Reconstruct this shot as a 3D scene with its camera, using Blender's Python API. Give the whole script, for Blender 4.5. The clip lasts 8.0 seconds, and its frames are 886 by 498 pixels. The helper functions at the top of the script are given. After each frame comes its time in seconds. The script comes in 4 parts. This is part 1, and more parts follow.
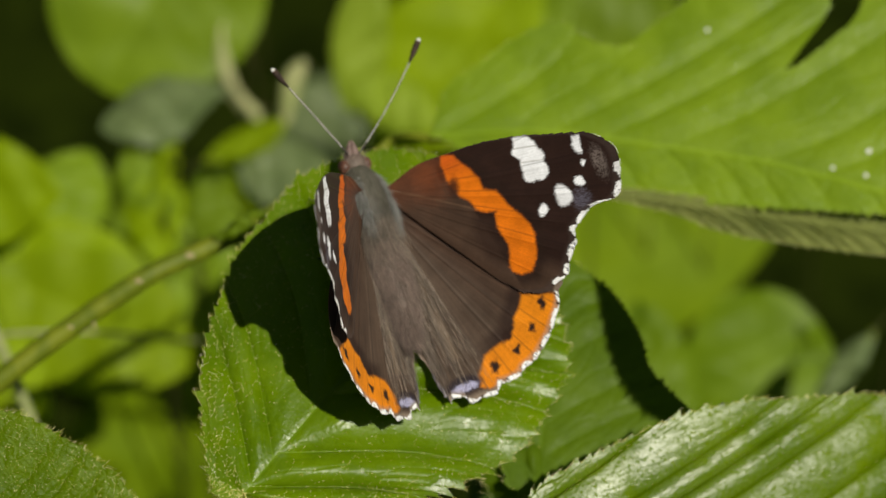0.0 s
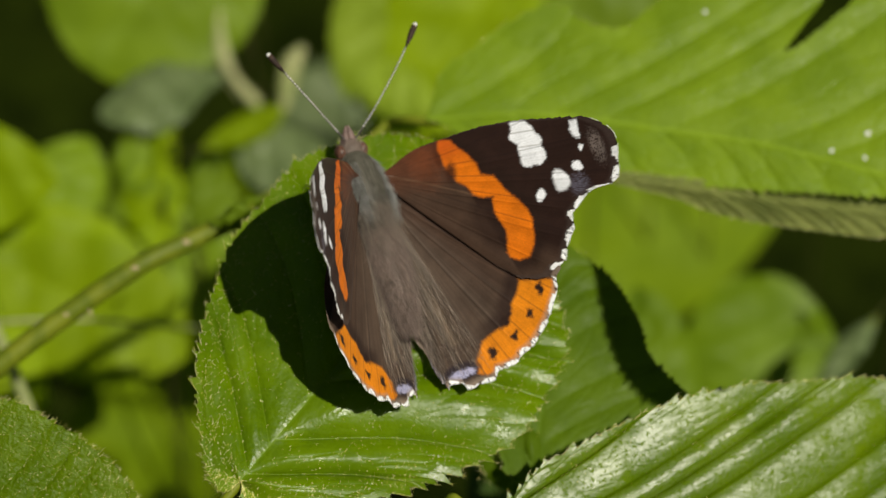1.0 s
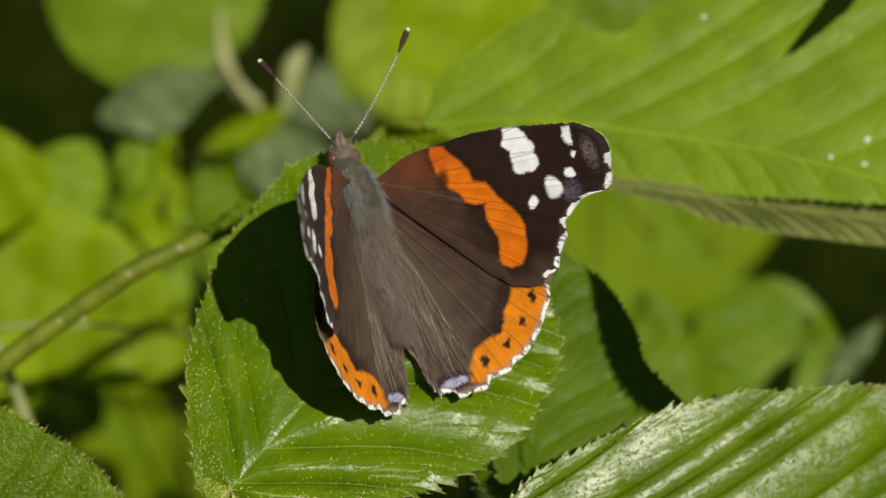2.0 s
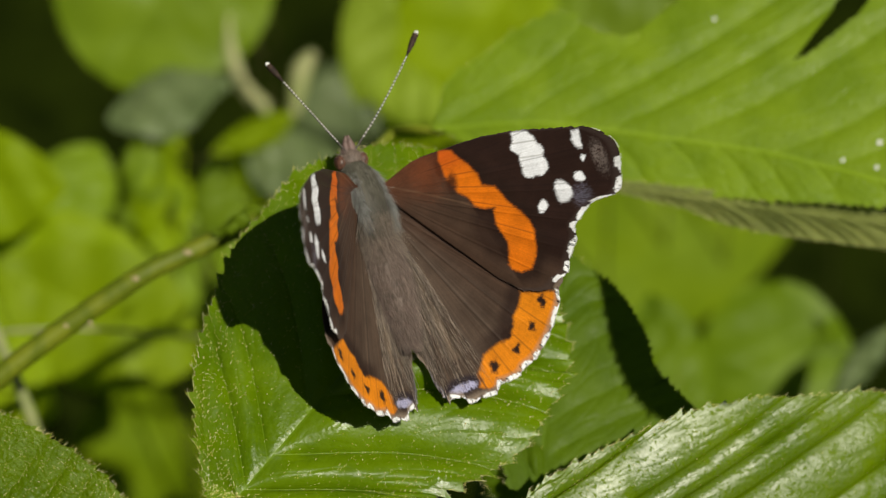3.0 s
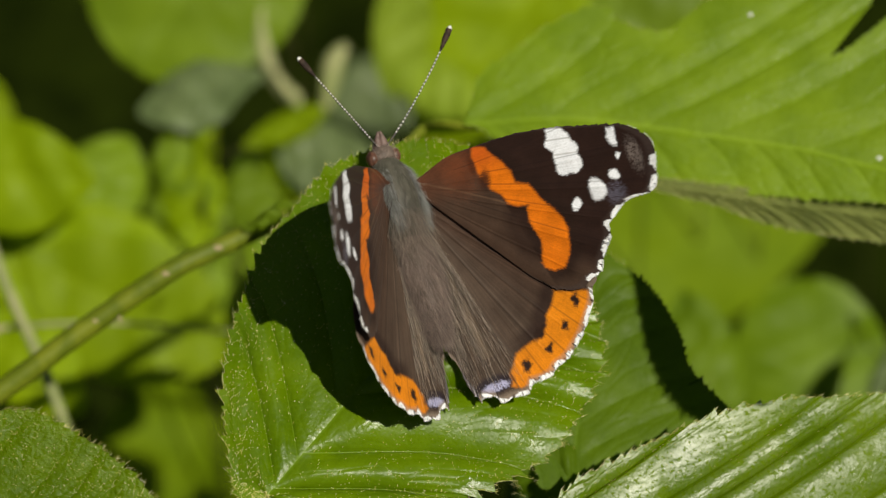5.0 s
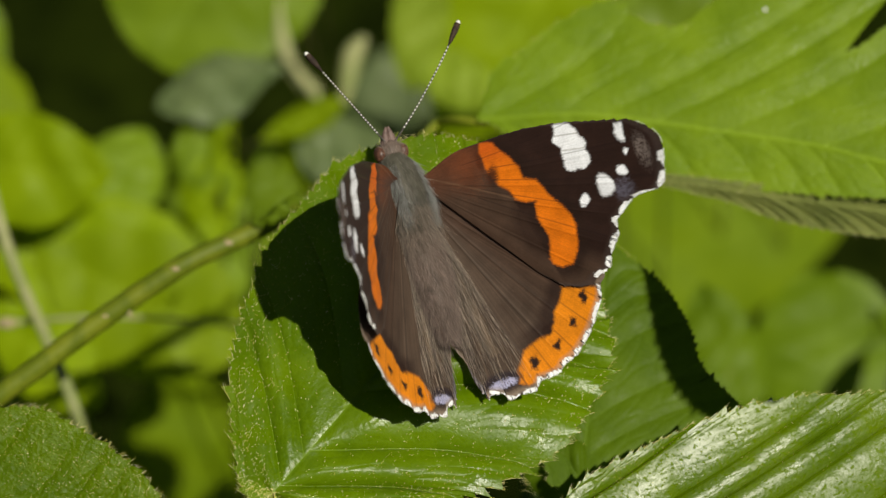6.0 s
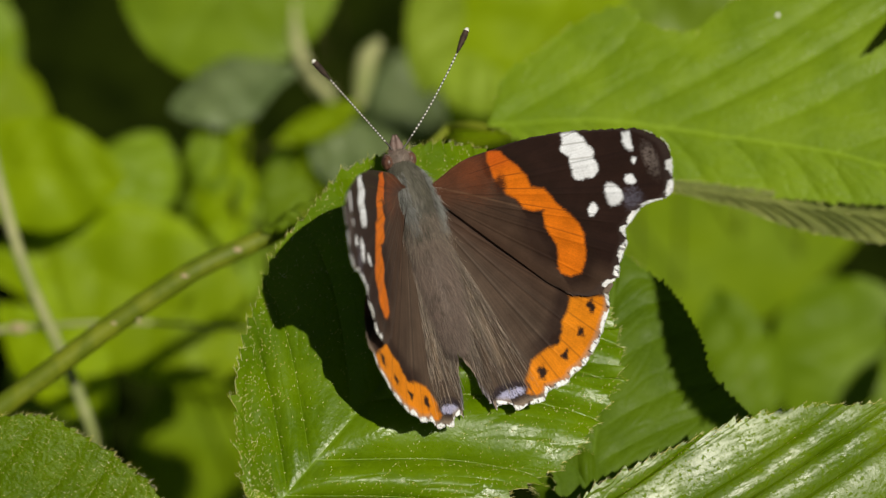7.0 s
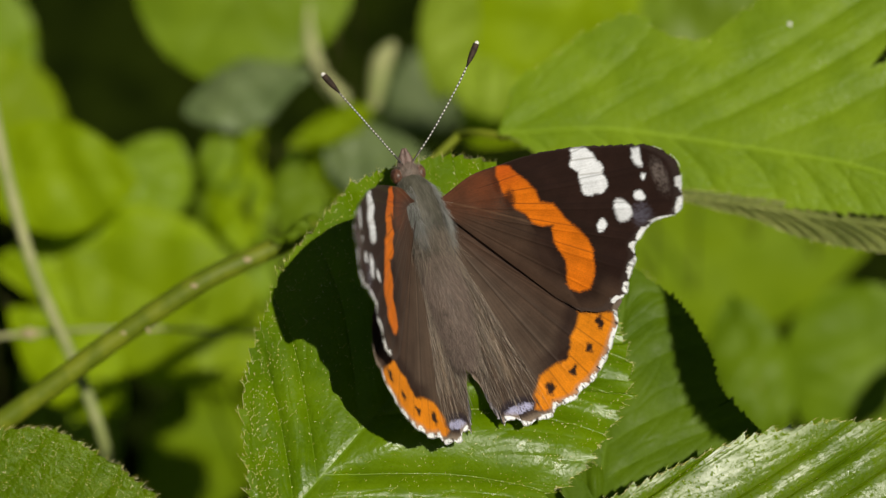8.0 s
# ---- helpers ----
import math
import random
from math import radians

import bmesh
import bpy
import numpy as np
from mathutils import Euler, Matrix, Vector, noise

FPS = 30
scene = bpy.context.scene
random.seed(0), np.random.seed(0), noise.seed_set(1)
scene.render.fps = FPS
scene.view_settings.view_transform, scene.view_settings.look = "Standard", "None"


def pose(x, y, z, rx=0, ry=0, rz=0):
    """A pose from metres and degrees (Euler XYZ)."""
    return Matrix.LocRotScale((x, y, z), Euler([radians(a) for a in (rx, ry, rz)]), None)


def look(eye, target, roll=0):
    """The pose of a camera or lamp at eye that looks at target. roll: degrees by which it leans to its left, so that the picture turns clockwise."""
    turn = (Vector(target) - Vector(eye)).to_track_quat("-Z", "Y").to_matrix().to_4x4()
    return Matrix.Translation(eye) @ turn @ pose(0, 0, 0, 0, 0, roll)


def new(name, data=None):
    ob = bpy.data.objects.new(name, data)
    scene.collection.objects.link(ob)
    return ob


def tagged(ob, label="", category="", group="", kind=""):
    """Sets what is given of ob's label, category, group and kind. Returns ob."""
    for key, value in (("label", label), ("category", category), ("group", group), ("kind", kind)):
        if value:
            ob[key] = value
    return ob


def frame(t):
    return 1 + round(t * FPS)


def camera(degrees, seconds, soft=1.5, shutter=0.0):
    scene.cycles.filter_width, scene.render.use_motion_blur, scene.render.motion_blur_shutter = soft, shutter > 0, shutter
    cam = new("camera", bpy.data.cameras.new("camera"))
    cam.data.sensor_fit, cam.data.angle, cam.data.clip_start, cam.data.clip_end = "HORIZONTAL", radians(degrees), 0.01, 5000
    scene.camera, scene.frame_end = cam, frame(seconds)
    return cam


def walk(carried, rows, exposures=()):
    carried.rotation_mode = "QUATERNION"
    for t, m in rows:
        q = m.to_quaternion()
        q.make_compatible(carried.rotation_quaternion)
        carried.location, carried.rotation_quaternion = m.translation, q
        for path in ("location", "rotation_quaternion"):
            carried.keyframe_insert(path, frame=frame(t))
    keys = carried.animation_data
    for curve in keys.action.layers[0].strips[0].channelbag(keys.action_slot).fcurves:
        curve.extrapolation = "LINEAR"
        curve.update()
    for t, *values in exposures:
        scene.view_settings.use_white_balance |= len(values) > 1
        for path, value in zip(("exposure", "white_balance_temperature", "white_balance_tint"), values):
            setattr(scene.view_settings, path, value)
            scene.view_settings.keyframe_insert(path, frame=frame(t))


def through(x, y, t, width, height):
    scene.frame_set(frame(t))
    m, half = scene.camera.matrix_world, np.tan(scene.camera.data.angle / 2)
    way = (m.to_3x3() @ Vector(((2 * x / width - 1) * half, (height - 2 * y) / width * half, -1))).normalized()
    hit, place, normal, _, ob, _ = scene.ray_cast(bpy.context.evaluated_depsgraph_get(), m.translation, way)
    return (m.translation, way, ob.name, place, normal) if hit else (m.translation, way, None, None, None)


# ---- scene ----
cam = camera(20, 8.0, soft=1.25)
PATH = [
    (0, pose(-0.00556, -0.21260, 0.21106, 45.401, -1.056, -0.581)),
    (0.5, pose(-0.00554, -0.21228, 0.21060, 45.253, -1.014, -0.606)),
    (1, pose(-0.00473, -0.21145, 0.20945, 45.139, -0.896, -0.618)),
    (2.5, pose(-0.00066, -0.20778, 0.20858, 45.014, -0.455, -0.191)),
    (3, pose(-0.00101, -0.20708, 0.20755, 45.067, -0.338, -0.138)),
    (3.5, pose(0.00000, -0.20653, 0.20653, 45.000, -0.000, 0.000)),
    (4, pose(-0.00117, -0.20547, 0.20582, 44.997, -0.117, 0.102)),
    (4.5, pose(-0.00251, -0.20497, 0.20641, 44.950, -0.277, 0.315)),
    (6, pose(0.00249, -0.20236, 0.20561, 44.539, 0.558, 1.246)),
    (6.5, pose(0.00235, -0.20125, 0.20599, 44.503, 0.454, 1.501)),
    (7, pose(0.00471, -0.20024, 0.20568, 44.442, 0.925, 1.762)),
    (7.5, pose(0.00600, -0.19931, 0.20557, 44.337, 1.009, 2.084)),
    (8, pose(0.00619, -0.19711, 0.20747, 44.090, 1.093, 2.319)),
]
walk(cam, PATH)
cam.data.dof.use_dof = True
cam.data.dof.focus_distance = 0.2870
cam.data.dof.aperture_fstop = 17.0

# ---------------------------------------------------------------- light
SUN_WAY = Vector((0.380, -0.516, 0.898)).normalized()          # from the leaves towards the sun
world = bpy.data.worlds.new("sky")
scene.world = world
world.use_nodes = True
wt = world.node_tree
sky = wt.nodes.new("ShaderNodeTexSky")
sky.sky_type, sky.sun_disc = "NISHITA", False
sky.sun_elevation = math.asin(SUN_WAY.z)
sky.sun_rotation = math.atan2(SUN_WAY.x, SUN_WAY.y)
wt.links.new(sky.outputs["Color"], wt.nodes["Background"].inputs["Color"])
wt.nodes["Background"].inputs["Strength"].default_value = 0.025
sun = bpy.data.lights.new("sun", "SUN")
sun.energy, sun.angle, sun.color = 4.95, radians(0.55), (1.0, 0.94, 0.79)
new("sun", sun).matrix_world = look(SUN_WAY * 3, (0, 0, 0))
scene.view_settings.exposure = 0.0


# ---------------------------------------------------------------- materials
def material(name):
    m = bpy.data.materials.new(name)
    m.use_nodes = True
    nt = m.node_tree
    return m, nt, nt.nodes["Principled BSDF"], nt.nodes["Material Output"]


def node(nt, kind, **values):
    n = nt.nodes.new(kind)
    for key, value in values.items():
        n.inputs[key.replace("_", " ")].default_value = value
    return n


def noise_node(nt, coords, scale, detail=4.0, rough=0.55):
    n = node(nt, "ShaderNodeTexNoise", Scale=scale, Detail=detail, Roughness=rough)
    nt.links.new(coords, n.inputs["Vector"])
    return n.outputs["Fac"]


def mix_colour(nt, fac, a, b, mode="MIX"):
    n = nt.nodes.new("ShaderNodeMix")
    n.data_type, n.blend_type = "RGBA", mode
    for socket, value in ((n.inputs[0], fac), (n.inputs[6], a), (n.inputs[7], b)):
        if isinstance(value, (float, int)):
            socket.default_value = value
        elif isinstance(value, tuple):
            socket.default_value = (*value, 1.0)
        else:
            nt.links.new(value, socket)
    return n.outputs[2]


def ramp(nt, fac, low, high, out_low=0.0, out_high=1.0):
    n = nt.nodes.new("ShaderNodeMapRange")
    n.interpolation_type = "SMOOTHSTEP"
    nt.links.new(fac, n.inputs[0])
    for i, v in enumerate((low, high, out_low, out_high)):
        n.inputs[i + 1].default_value = v
    return n.outputs[0]


def attribute(nt, name):
    n = nt.nodes.new("ShaderNodeAttribute")
    n.attribute_name = name
    return n


def leaf_material(name, dark, light, glow, rough=0.42, through=0.35, quilt=0.00004, specular=0.32, blister=0.3, pale_veins=0.3, grain=2600.0, grooves=0.0):
    """Leaf blade: mottled green, pale veins, quilted surface, light shining through."""
    m, nt, bsdf, out = material(name)
    co = nt.nodes.new("ShaderNodeTexCoord").outputs["Object"]
    vein = attribute(nt, "vein").outputs["Fac"]
    big = ramp(nt, noise_node(nt, co, 90.0, 3.0), 0.3, 0.7)
    fine = noise_node(nt, co, grain, 3.0)
    cells = nt.nodes.new("ShaderNodeTexVoronoi")
    cells.feature = "DISTANCE_TO_EDGE"
    cells.inputs["Scale"].default_value = 900.0
    warp = nt.nodes.new("ShaderNodeVectorMath")
    warp.operation = "MULTIPLY_ADD"
    wob = node(nt, "ShaderNodeTexNoise", Scale=350.0, Detail=2.0)
    nt.links.new(co, wob.inputs["Vector"])
    nt.links.new(wob.outputs["Color"], warp.inputs[0])
    warp.inputs[1].default_value = (0.0016, 0.0016, 0.0016)
    nt.links.new(co, warp.inputs[2])
    nt.links.new(warp.outputs[0], cells.inputs["Vector"])
    net = ramp(nt, cells.outputs["Distance"], 0.0, 0.16, 1.0, 0.0)
    base = mix_colour(nt, big, dark, light)
    base = mix_colour(nt, ramp(nt, fine, 0.42, 0.75, 0.0, 0.35), base, light)
    pale = tuple(min(1.0, c * 1.7 + 0.02) for c in light)
    base = mix_colour(nt, ramp(nt, net, 0.2, 1.0, 0.0, 0.07), base, pale)
    base = mix_colour(nt, ramp(nt, vein, 0.25, 1.0, 0.0, pale_veins), base, pale)
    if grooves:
        # the shade inside the vein grooves is mixed into the base colour
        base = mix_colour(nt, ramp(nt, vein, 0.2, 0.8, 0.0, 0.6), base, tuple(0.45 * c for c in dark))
    info = nt.nodes.new("ShaderNodeObjectInfo").outputs["Random"]
    hsv = nt.nodes.new("ShaderNodeHueSaturation")
    nt.links.new(base, hsv.inputs["Color"])
    nt.links.new(ramp(nt, info, 0.0, 1.0, 0.85, 1.15), hsv.inputs["Value"])
    nt.links.new(hsv.outputs[0], bsdf.inputs["Base Color"])
    nt.links.new(ramp(nt, noise_node(nt, co, 260.0), 0.3, 0.7, rough - 0.08, rough + 0.12), bsdf.inputs["Roughness"])
    bsdf.inputs["Specular IOR Level"].default_value = specular
    if grooves:
        # waxy bloom between the veins, broken by pits; the grooves over the veins are matte
        pits = ramp(nt, noise_node(nt, co, 2000.0, 2.0), 0.54, 0.64, 1.0, 0.12)
        patch = ramp(nt, noise_node(nt, co, 190.0, 5.0, 0.65), 0.36, 0.54, 0.18, 1.0)
        gloss = nt.nodes.new("ShaderNodeMath")
        gloss.operation = "MULTIPLY"
        nt.links.new(pits, gloss.inputs[0])
        nt.links.new(patch, gloss.inputs[1])
        shine = nt.nodes.new("ShaderNodeMath")
        shine.operation = "MULTIPLY"
        nt.links.new(gloss.outputs[0], shine.inputs[0])
        nt.links.new(ramp(nt, vein, 0.03, grooves, specular, 0.02), shine.inputs[1])
        nt.links.new(shine.outputs[0], bsdf.inputs["Specular IOR Level"])
        half = nt.nodes.new("ShaderNodeMath")
        half.operation = "MULTIPLY"
        half.inputs[1].default_value = 0.85
        nt.links.new(shine.outputs[0], half.inputs[0])
        nt.links.new(half.outputs[0], bsdf.inputs["Coat Weight"])
        bsdf.inputs["Coat Roughness"].default_value = 0.38
    bump = node(nt, "ShaderNodeBump", Strength=1.0, Distance=quilt)
    height = nt.nodes.new("ShaderNodeMath")
    height.operation = "MULTIPLY_ADD"
    nt.links.new(fine, height.inputs[0])
    height.inputs[1].default_value = 1.0
    nt.links.new(ramp(nt, cells.outputs["Distance"], 0.0, 0.4, 0.0, blister), height.inputs[2])
    nt.links.new(height.outputs[0], bump.inputs["Height"])
    nt.links.new(bump.outputs[0], bsdf.inputs["Normal"])
    trans = nt.nodes.new("ShaderNodeBsdfTranslucent")
    nt.links.new(mix_colour(nt, ramp(nt, vein, 0.2, 1.0, 0.0, 0.5), glow, dark), trans.inputs["Color"])
    nt.links.new(bump.outputs[0], trans.inputs["Normal"])
    mixed = nt.nodes.new("ShaderNodeMixShader")
    mixed.inputs[0].default_value = through
    nt.links.new(bsdf.outputs[0], mixed.inputs[1])
    nt.links.new(trans.outputs[0], mixed.inputs[2])
    nt.links.new(mixed.outputs[0], out.inputs["Surface"])
    return m


def plain_material(name, a, b, scale, rough=0.6, bump=0.0, specular=0.4):
    """Two mottled colours with a little relief."""
    m, nt, bsdf, out = material(name)
    co = nt.nodes.new("ShaderNodeTexCoord").outputs["Object"]
    n1 = noise_node(nt, co, scale)
    nt.links.new(mix_colour(nt, ramp(nt, n1, 0.35, 0.65), a, b), bsdf.inputs["Base Color"])
    bsdf.inputs["Roughness"].default_value = rough
    bsdf.inputs["Specular IOR Level"].default_value = specular
    if bump:
        bp = node(nt, "ShaderNodeBump", Strength=0.8, Distance=bump)
        nt.links.new(noise_node(nt, co, scale * 3), bp.inputs["Height"])
        nt.links.new(bp.outputs[0], bsdf.inputs["Normal"])
    return m


def hair_material(name, a, b, rough=0.5, specular=0.4):
    """Hair whose tone differs from one hair to the next."""
    m, nt, bsdf, out = material(name)
    each = nt.nodes.new("ShaderNodeNewGeometry").outputs["Random Per Island"]
    nt.links.new(mix_colour(nt, ramp(nt, each, 0.1, 1.0), a, b), bsdf.inputs["Base Color"])
    bsdf.inputs["Roughness"].default_value = rough
    bsdf.inputs["Specular IOR Level"].default_value = specular
    return m


def wing_material():
    """Scale-covered wing: the pigment pattern, fine scale rows and long silky streaks."""
    m, nt, bsdf, out = material("wing_scales")
    pig = attribute(nt, "pigment").outputs["Color"]
    uv = nt.nodes.new("ShaderNodeUVMap").outputs["UV"]
    stretch = nt.nodes.new("ShaderNodeMapping")
    stretch.inputs["Scale"].default_value = (170.0, 5.0, 1.0)
    nt.links.new(uv, stretch.inputs["Vector"])
    streak = noise_node(nt, stretch.outputs[0], 1.0, 4.0)
    co = nt.nodes.new("ShaderNodeTexCoord").outputs["Object"]
    grain = noise_node(nt, co, 7000.0, 2.0)
    blotch = noise_node(nt, co, 420.0, 3.0)
    tone = nt.nodes.new("ShaderNodeHueSaturation")
    nt.links.new(pig, tone.inputs["Color"])
    add = nt.nodes.new("ShaderNodeMath")
    add.operation = "MULTIPLY"
    nt.links.new(ramp(nt, streak, 0.3, 0.7, 0.93, 1.07), add.inputs[0])
    nt.links.new(ramp(nt, grain, 0.3, 0.7, 0.9, 1.1), add.inputs[1])
    add2 = nt.nodes.new("ShaderNodeMath")
    add2.operation = "MULTIPLY"
    nt.links.new(add.outputs[0], add2.inputs[0])
    nt.links.new(ramp(nt, blotch, 0.3, 0.7, 0.88, 1.12), add2.inputs[1])
    nt.links.new(add2.outputs[0], tone.inputs["Value"])
    nt.links.new(tone.outputs[0], bsdf.inputs["Base Color"])
    bsdf.inputs["Roughness"].default_value = 0.55
    bsdf.inputs["Specular IOR Level"].default_value = 0.15
    bsdf.inputs["Sheen Weight"].default_value = 0.025
    bump = node(nt, "ShaderNodeBump", Strength=0.12, Distance=0.00003)
    hsum = nt.nodes.new("ShaderNodeMath")
    hsum.operation = "ADD"
    nt.links.new(streak, hsum.inputs[0])
    nt.links.new(grain, hsum.inputs[1])
    nt.links.new(hsum.outputs[0], bump.inputs["Height"])
    nt.links.new(bump.outputs[0], bsdf.inputs["Normal"])
    return m


def pigment_material(name, rough=0.5):
    """Colour taken from the mesh's own pigment."""
    m, nt, bsdf, out = material(name)
    nt.links.new(attribute(nt, "pigment").outputs["Color"], bsdf.inputs["Base Color"])
    bsdf.inputs["Roughness"].default_value = rough
    return m


FRESH = leaf_material("fresh_leaf", (0.064, 0.122, 0.0008), (0.112, 0.186, 0.0010), (0.25, 0.38, 0.003), 0.28, 0.30, 0.00004, 0.19, 0.4, 0.35)
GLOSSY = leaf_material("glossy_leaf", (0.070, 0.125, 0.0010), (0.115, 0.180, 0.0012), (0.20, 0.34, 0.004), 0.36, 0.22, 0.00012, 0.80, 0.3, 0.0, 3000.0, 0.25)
DEEP = leaf_material("deep_green_leaf", (0.066, 0.122, 0.0006), (0.118, 0.190, 0.0008), (0.22, 0.33, 0.002), 0.36, 0.30, 0.00014, 0.13, 0.5, 0.12)
MID = leaf_material("mid_green_leaf", (0.085, 0.145, 0.002), (0.115, 0.185, 0.003), (0.20, 0.32, 0.004), 0.45, 0.25, 0.00003, 0.12)
MEADOW = leaf_material("meadow_leaf", (0.13, 0.205, 0.0015), (0.165, 0.245, 0.002), (0.30, 0.42, 0.002), 0.5, 0.35, 0.00002, 0.1)
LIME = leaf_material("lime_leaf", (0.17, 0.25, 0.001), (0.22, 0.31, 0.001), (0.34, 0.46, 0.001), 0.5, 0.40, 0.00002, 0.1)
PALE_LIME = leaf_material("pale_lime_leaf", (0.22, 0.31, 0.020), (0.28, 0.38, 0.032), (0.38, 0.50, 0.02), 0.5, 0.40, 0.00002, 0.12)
OLIVE = leaf_material("olive_leaf", (0.115, 0.182, 0.006), (0.15, 0.228, 0.008), (0.26, 0.36, 0.004), 0.45, 0.3, 0.00002, 0.15)
BRIGHT = leaf_material("bright_leaf", (0.138, 0.225, 0.007), (0.210, 0.315, 0.012), (0.30, 0.44, 0.006), 0.42, 0.35, 0.00006, 0.22, 0.5, 0.45)
# darker copy of the mid green leaf, shading put into its colour
MID_SHADED = leaf_material("mid_green_leaf_shaded", (0.055, 0.100, 0.002), (0.080, 0.135, 0.003), (0.16, 0.27, 0.004), 0.5, 0.25, 0.00003, 0.1)
DULL = leaf_material("dull_leaf", (0.098, 0.120, 0.026), (0.180, 0.205, 0.052), (0.20, 0.25, 0.02), 0.55, 0.25, 0.0001, 0.15, 0.5, 0.4)
# greyed base colour that stands in for the sky's reflection
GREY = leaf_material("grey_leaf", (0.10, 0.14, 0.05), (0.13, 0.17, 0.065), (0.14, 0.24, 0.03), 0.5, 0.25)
# leaf green darkened to carry the shade of the undergrowth
SHADE_TINTED = leaf_material("shade_tinted_leaf", (0.022, 0.045, 0.004), (0.04, 0.075, 0.005), (0.06, 0.12, 0.005), 0.7, 0.2, 0.00007, 0.2)
STEM = plain_material("green_stem", (0.085, 0.115, 0.006), (0.14, 0.165, 0.010), 300.0, 0.5, 0.0001, 0.15)
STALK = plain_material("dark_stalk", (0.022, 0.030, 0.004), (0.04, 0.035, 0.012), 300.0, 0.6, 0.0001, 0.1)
PALE = plain_material("pale_stem", (0.20, 0.23, 0.075), (0.29, 0.29, 0.13), 250.0, 0.6, 0.0002)
NODE = plain_material("brown_node", (0.28, 0.22, 0.12), (0.34, 0.28, 0.15), 500.0, 0.6)
# pale gold: bristle colour with the sun's glints put into it
HAIR = hair_material("leaf_hair", (0.52, 0.48, 0.09), (0.90, 0.84, 0.42), 0.22, 0.9)
# near-black: the shade between the leaves is put into the soil colour
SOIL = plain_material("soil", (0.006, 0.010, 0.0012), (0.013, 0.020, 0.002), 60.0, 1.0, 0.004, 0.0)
WING = wing_material()
PIGMENT = pigment_material("banded_pigment", 0.4)
FUR_GREY = hair_material("grey_fur", (0.046, 0.042, 0.031), (0.215, 0.200, 0.168), 0.55)
FUR_BROWN = hair_material("brown_fur", (0.085, 0.062, 0.049), (0.42, 0.325, 0.275), 0.55)
FUR_PALE = hair_material("pale_fur", (0.14, 0.145, 0.135), (0.40, 0.40, 0.385), 0.5)
SILK = hair_material("silky_hair", (0.050, 0.036, 0.027), (0.50, 0.41, 0.33), 0.45)
THORAX = plain_material("thorax_scales", (0.050, 0.048, 0.032), (0.085, 0.078, 0.058), 700.0, 0.5, 0.00003)
ABDOMEN = plain_material("abdomen_scales", (0.10, 0.075, 0.060), (0.17, 0.13, 0.105), 700.0, 0.6)
FRINGE = plain_material("white_fringe", (0.60, 0.58, 0.54), (0.74, 0.73, 0.70), 900.0, 0.6)
CUTICLE = plain_material("dark_cuticle", (0.022, 0.015, 0.012), (0.05, 0.033, 0.023), 1500.0, 0.65, 0.00003, 0.12)
EYE = plain_material("compound_eye", (0.05, 0.022, 0.014), (0.16, 0.075, 0.048), 1300.0, 0.4, 0.00002, 0.4)
PALP = plain_material("palp_scales", (0.07, 0.042, 0.034), (0.16, 0.105, 0.09), 1600.0, 0.6, 0.00005)


# ---------------------------------------------------------------- mesh helpers
MM = 0.001


def mesh_of(name, verts, faces, smooth=True, floats=None, colours=None, uv=None):
    me = bpy.data.meshes.new(name)
    me.from_pydata([tuple(v) for v in np.asarray(verts, float).tolist()], [], [tuple(q) for q in np.asarray(faces).tolist()] if isinstance(faces, np.ndarray) else faces)
    if smooth:
        me.polygons.foreach_set("use_smooth", np.ones(len(me.polygons), bool))
    if floats is not None:
        me.attributes.new("vein", "FLOAT", "POINT").data.foreach_set("value", np.asarray(floats, np.float32).ravel())
    if colours is not None:
        rgba = np.c_[colours, np.ones(len(colours))].astype(np.float32)
        me.attributes.new("pigment", "FLOAT_COLOR", "POINT").data.foreach_set("color", rgba.ravel())
    if uv is not None:
        loops = np.empty(len(me.loops), np.int32)
        me.loops.foreach_get("vertex_index", loops)
        me.uv_layers.new(name="UVMap").data.foreach_set("uv", np.asarray(uv, np.float32)[loops].ravel())
    me.update()
    return me


def part(name, me, mat, parent=None, label="", m=None):
    ob = new(name, me)
    if mat:
        me.materials.clear()
        me.materials.append(mat)
    if parent:
        ob.parent = parent
    if m is not None:
        ob.matrix_local = m
    return tagged(ob, label)


def grid_faces(nu, nv, closed=False):
    """Quads of a sheet of nu x nv points, the second index running fastest."""
    i, j = np.meshgrid(np.arange(nu - 1), np.arange(nv if closed else nv - 1), indexing="ij")
    k = (j + 1) % nv
    return np.stack([i * nv + j, (i + 1) * nv + j, (i + 1) * nv + k, i * nv + k], -1).reshape(-1, 4)


def smooth_line(points, count):
    """Catmull-Rom line through points, with count samples."""
    p = np.asarray(points, float)
    p = np.vstack([2 * p[0] - p[1], p, 2 * p[-1] - p[-2]])
    t = np.linspace(0, len(p) - 3 - 1e-9, count)
    i = t.astype(int)
    f = (t - i)[:, None]
    a, b, c, d = p[i], p[i + 1], p[i + 2], p[i + 3]
    return 0.5 * (2 * b + (c - a) * f + (2 * a - 5 * b + 4 * c - d) * f ** 2 + (3 * b - a - 3 * c + d) * f ** 3)


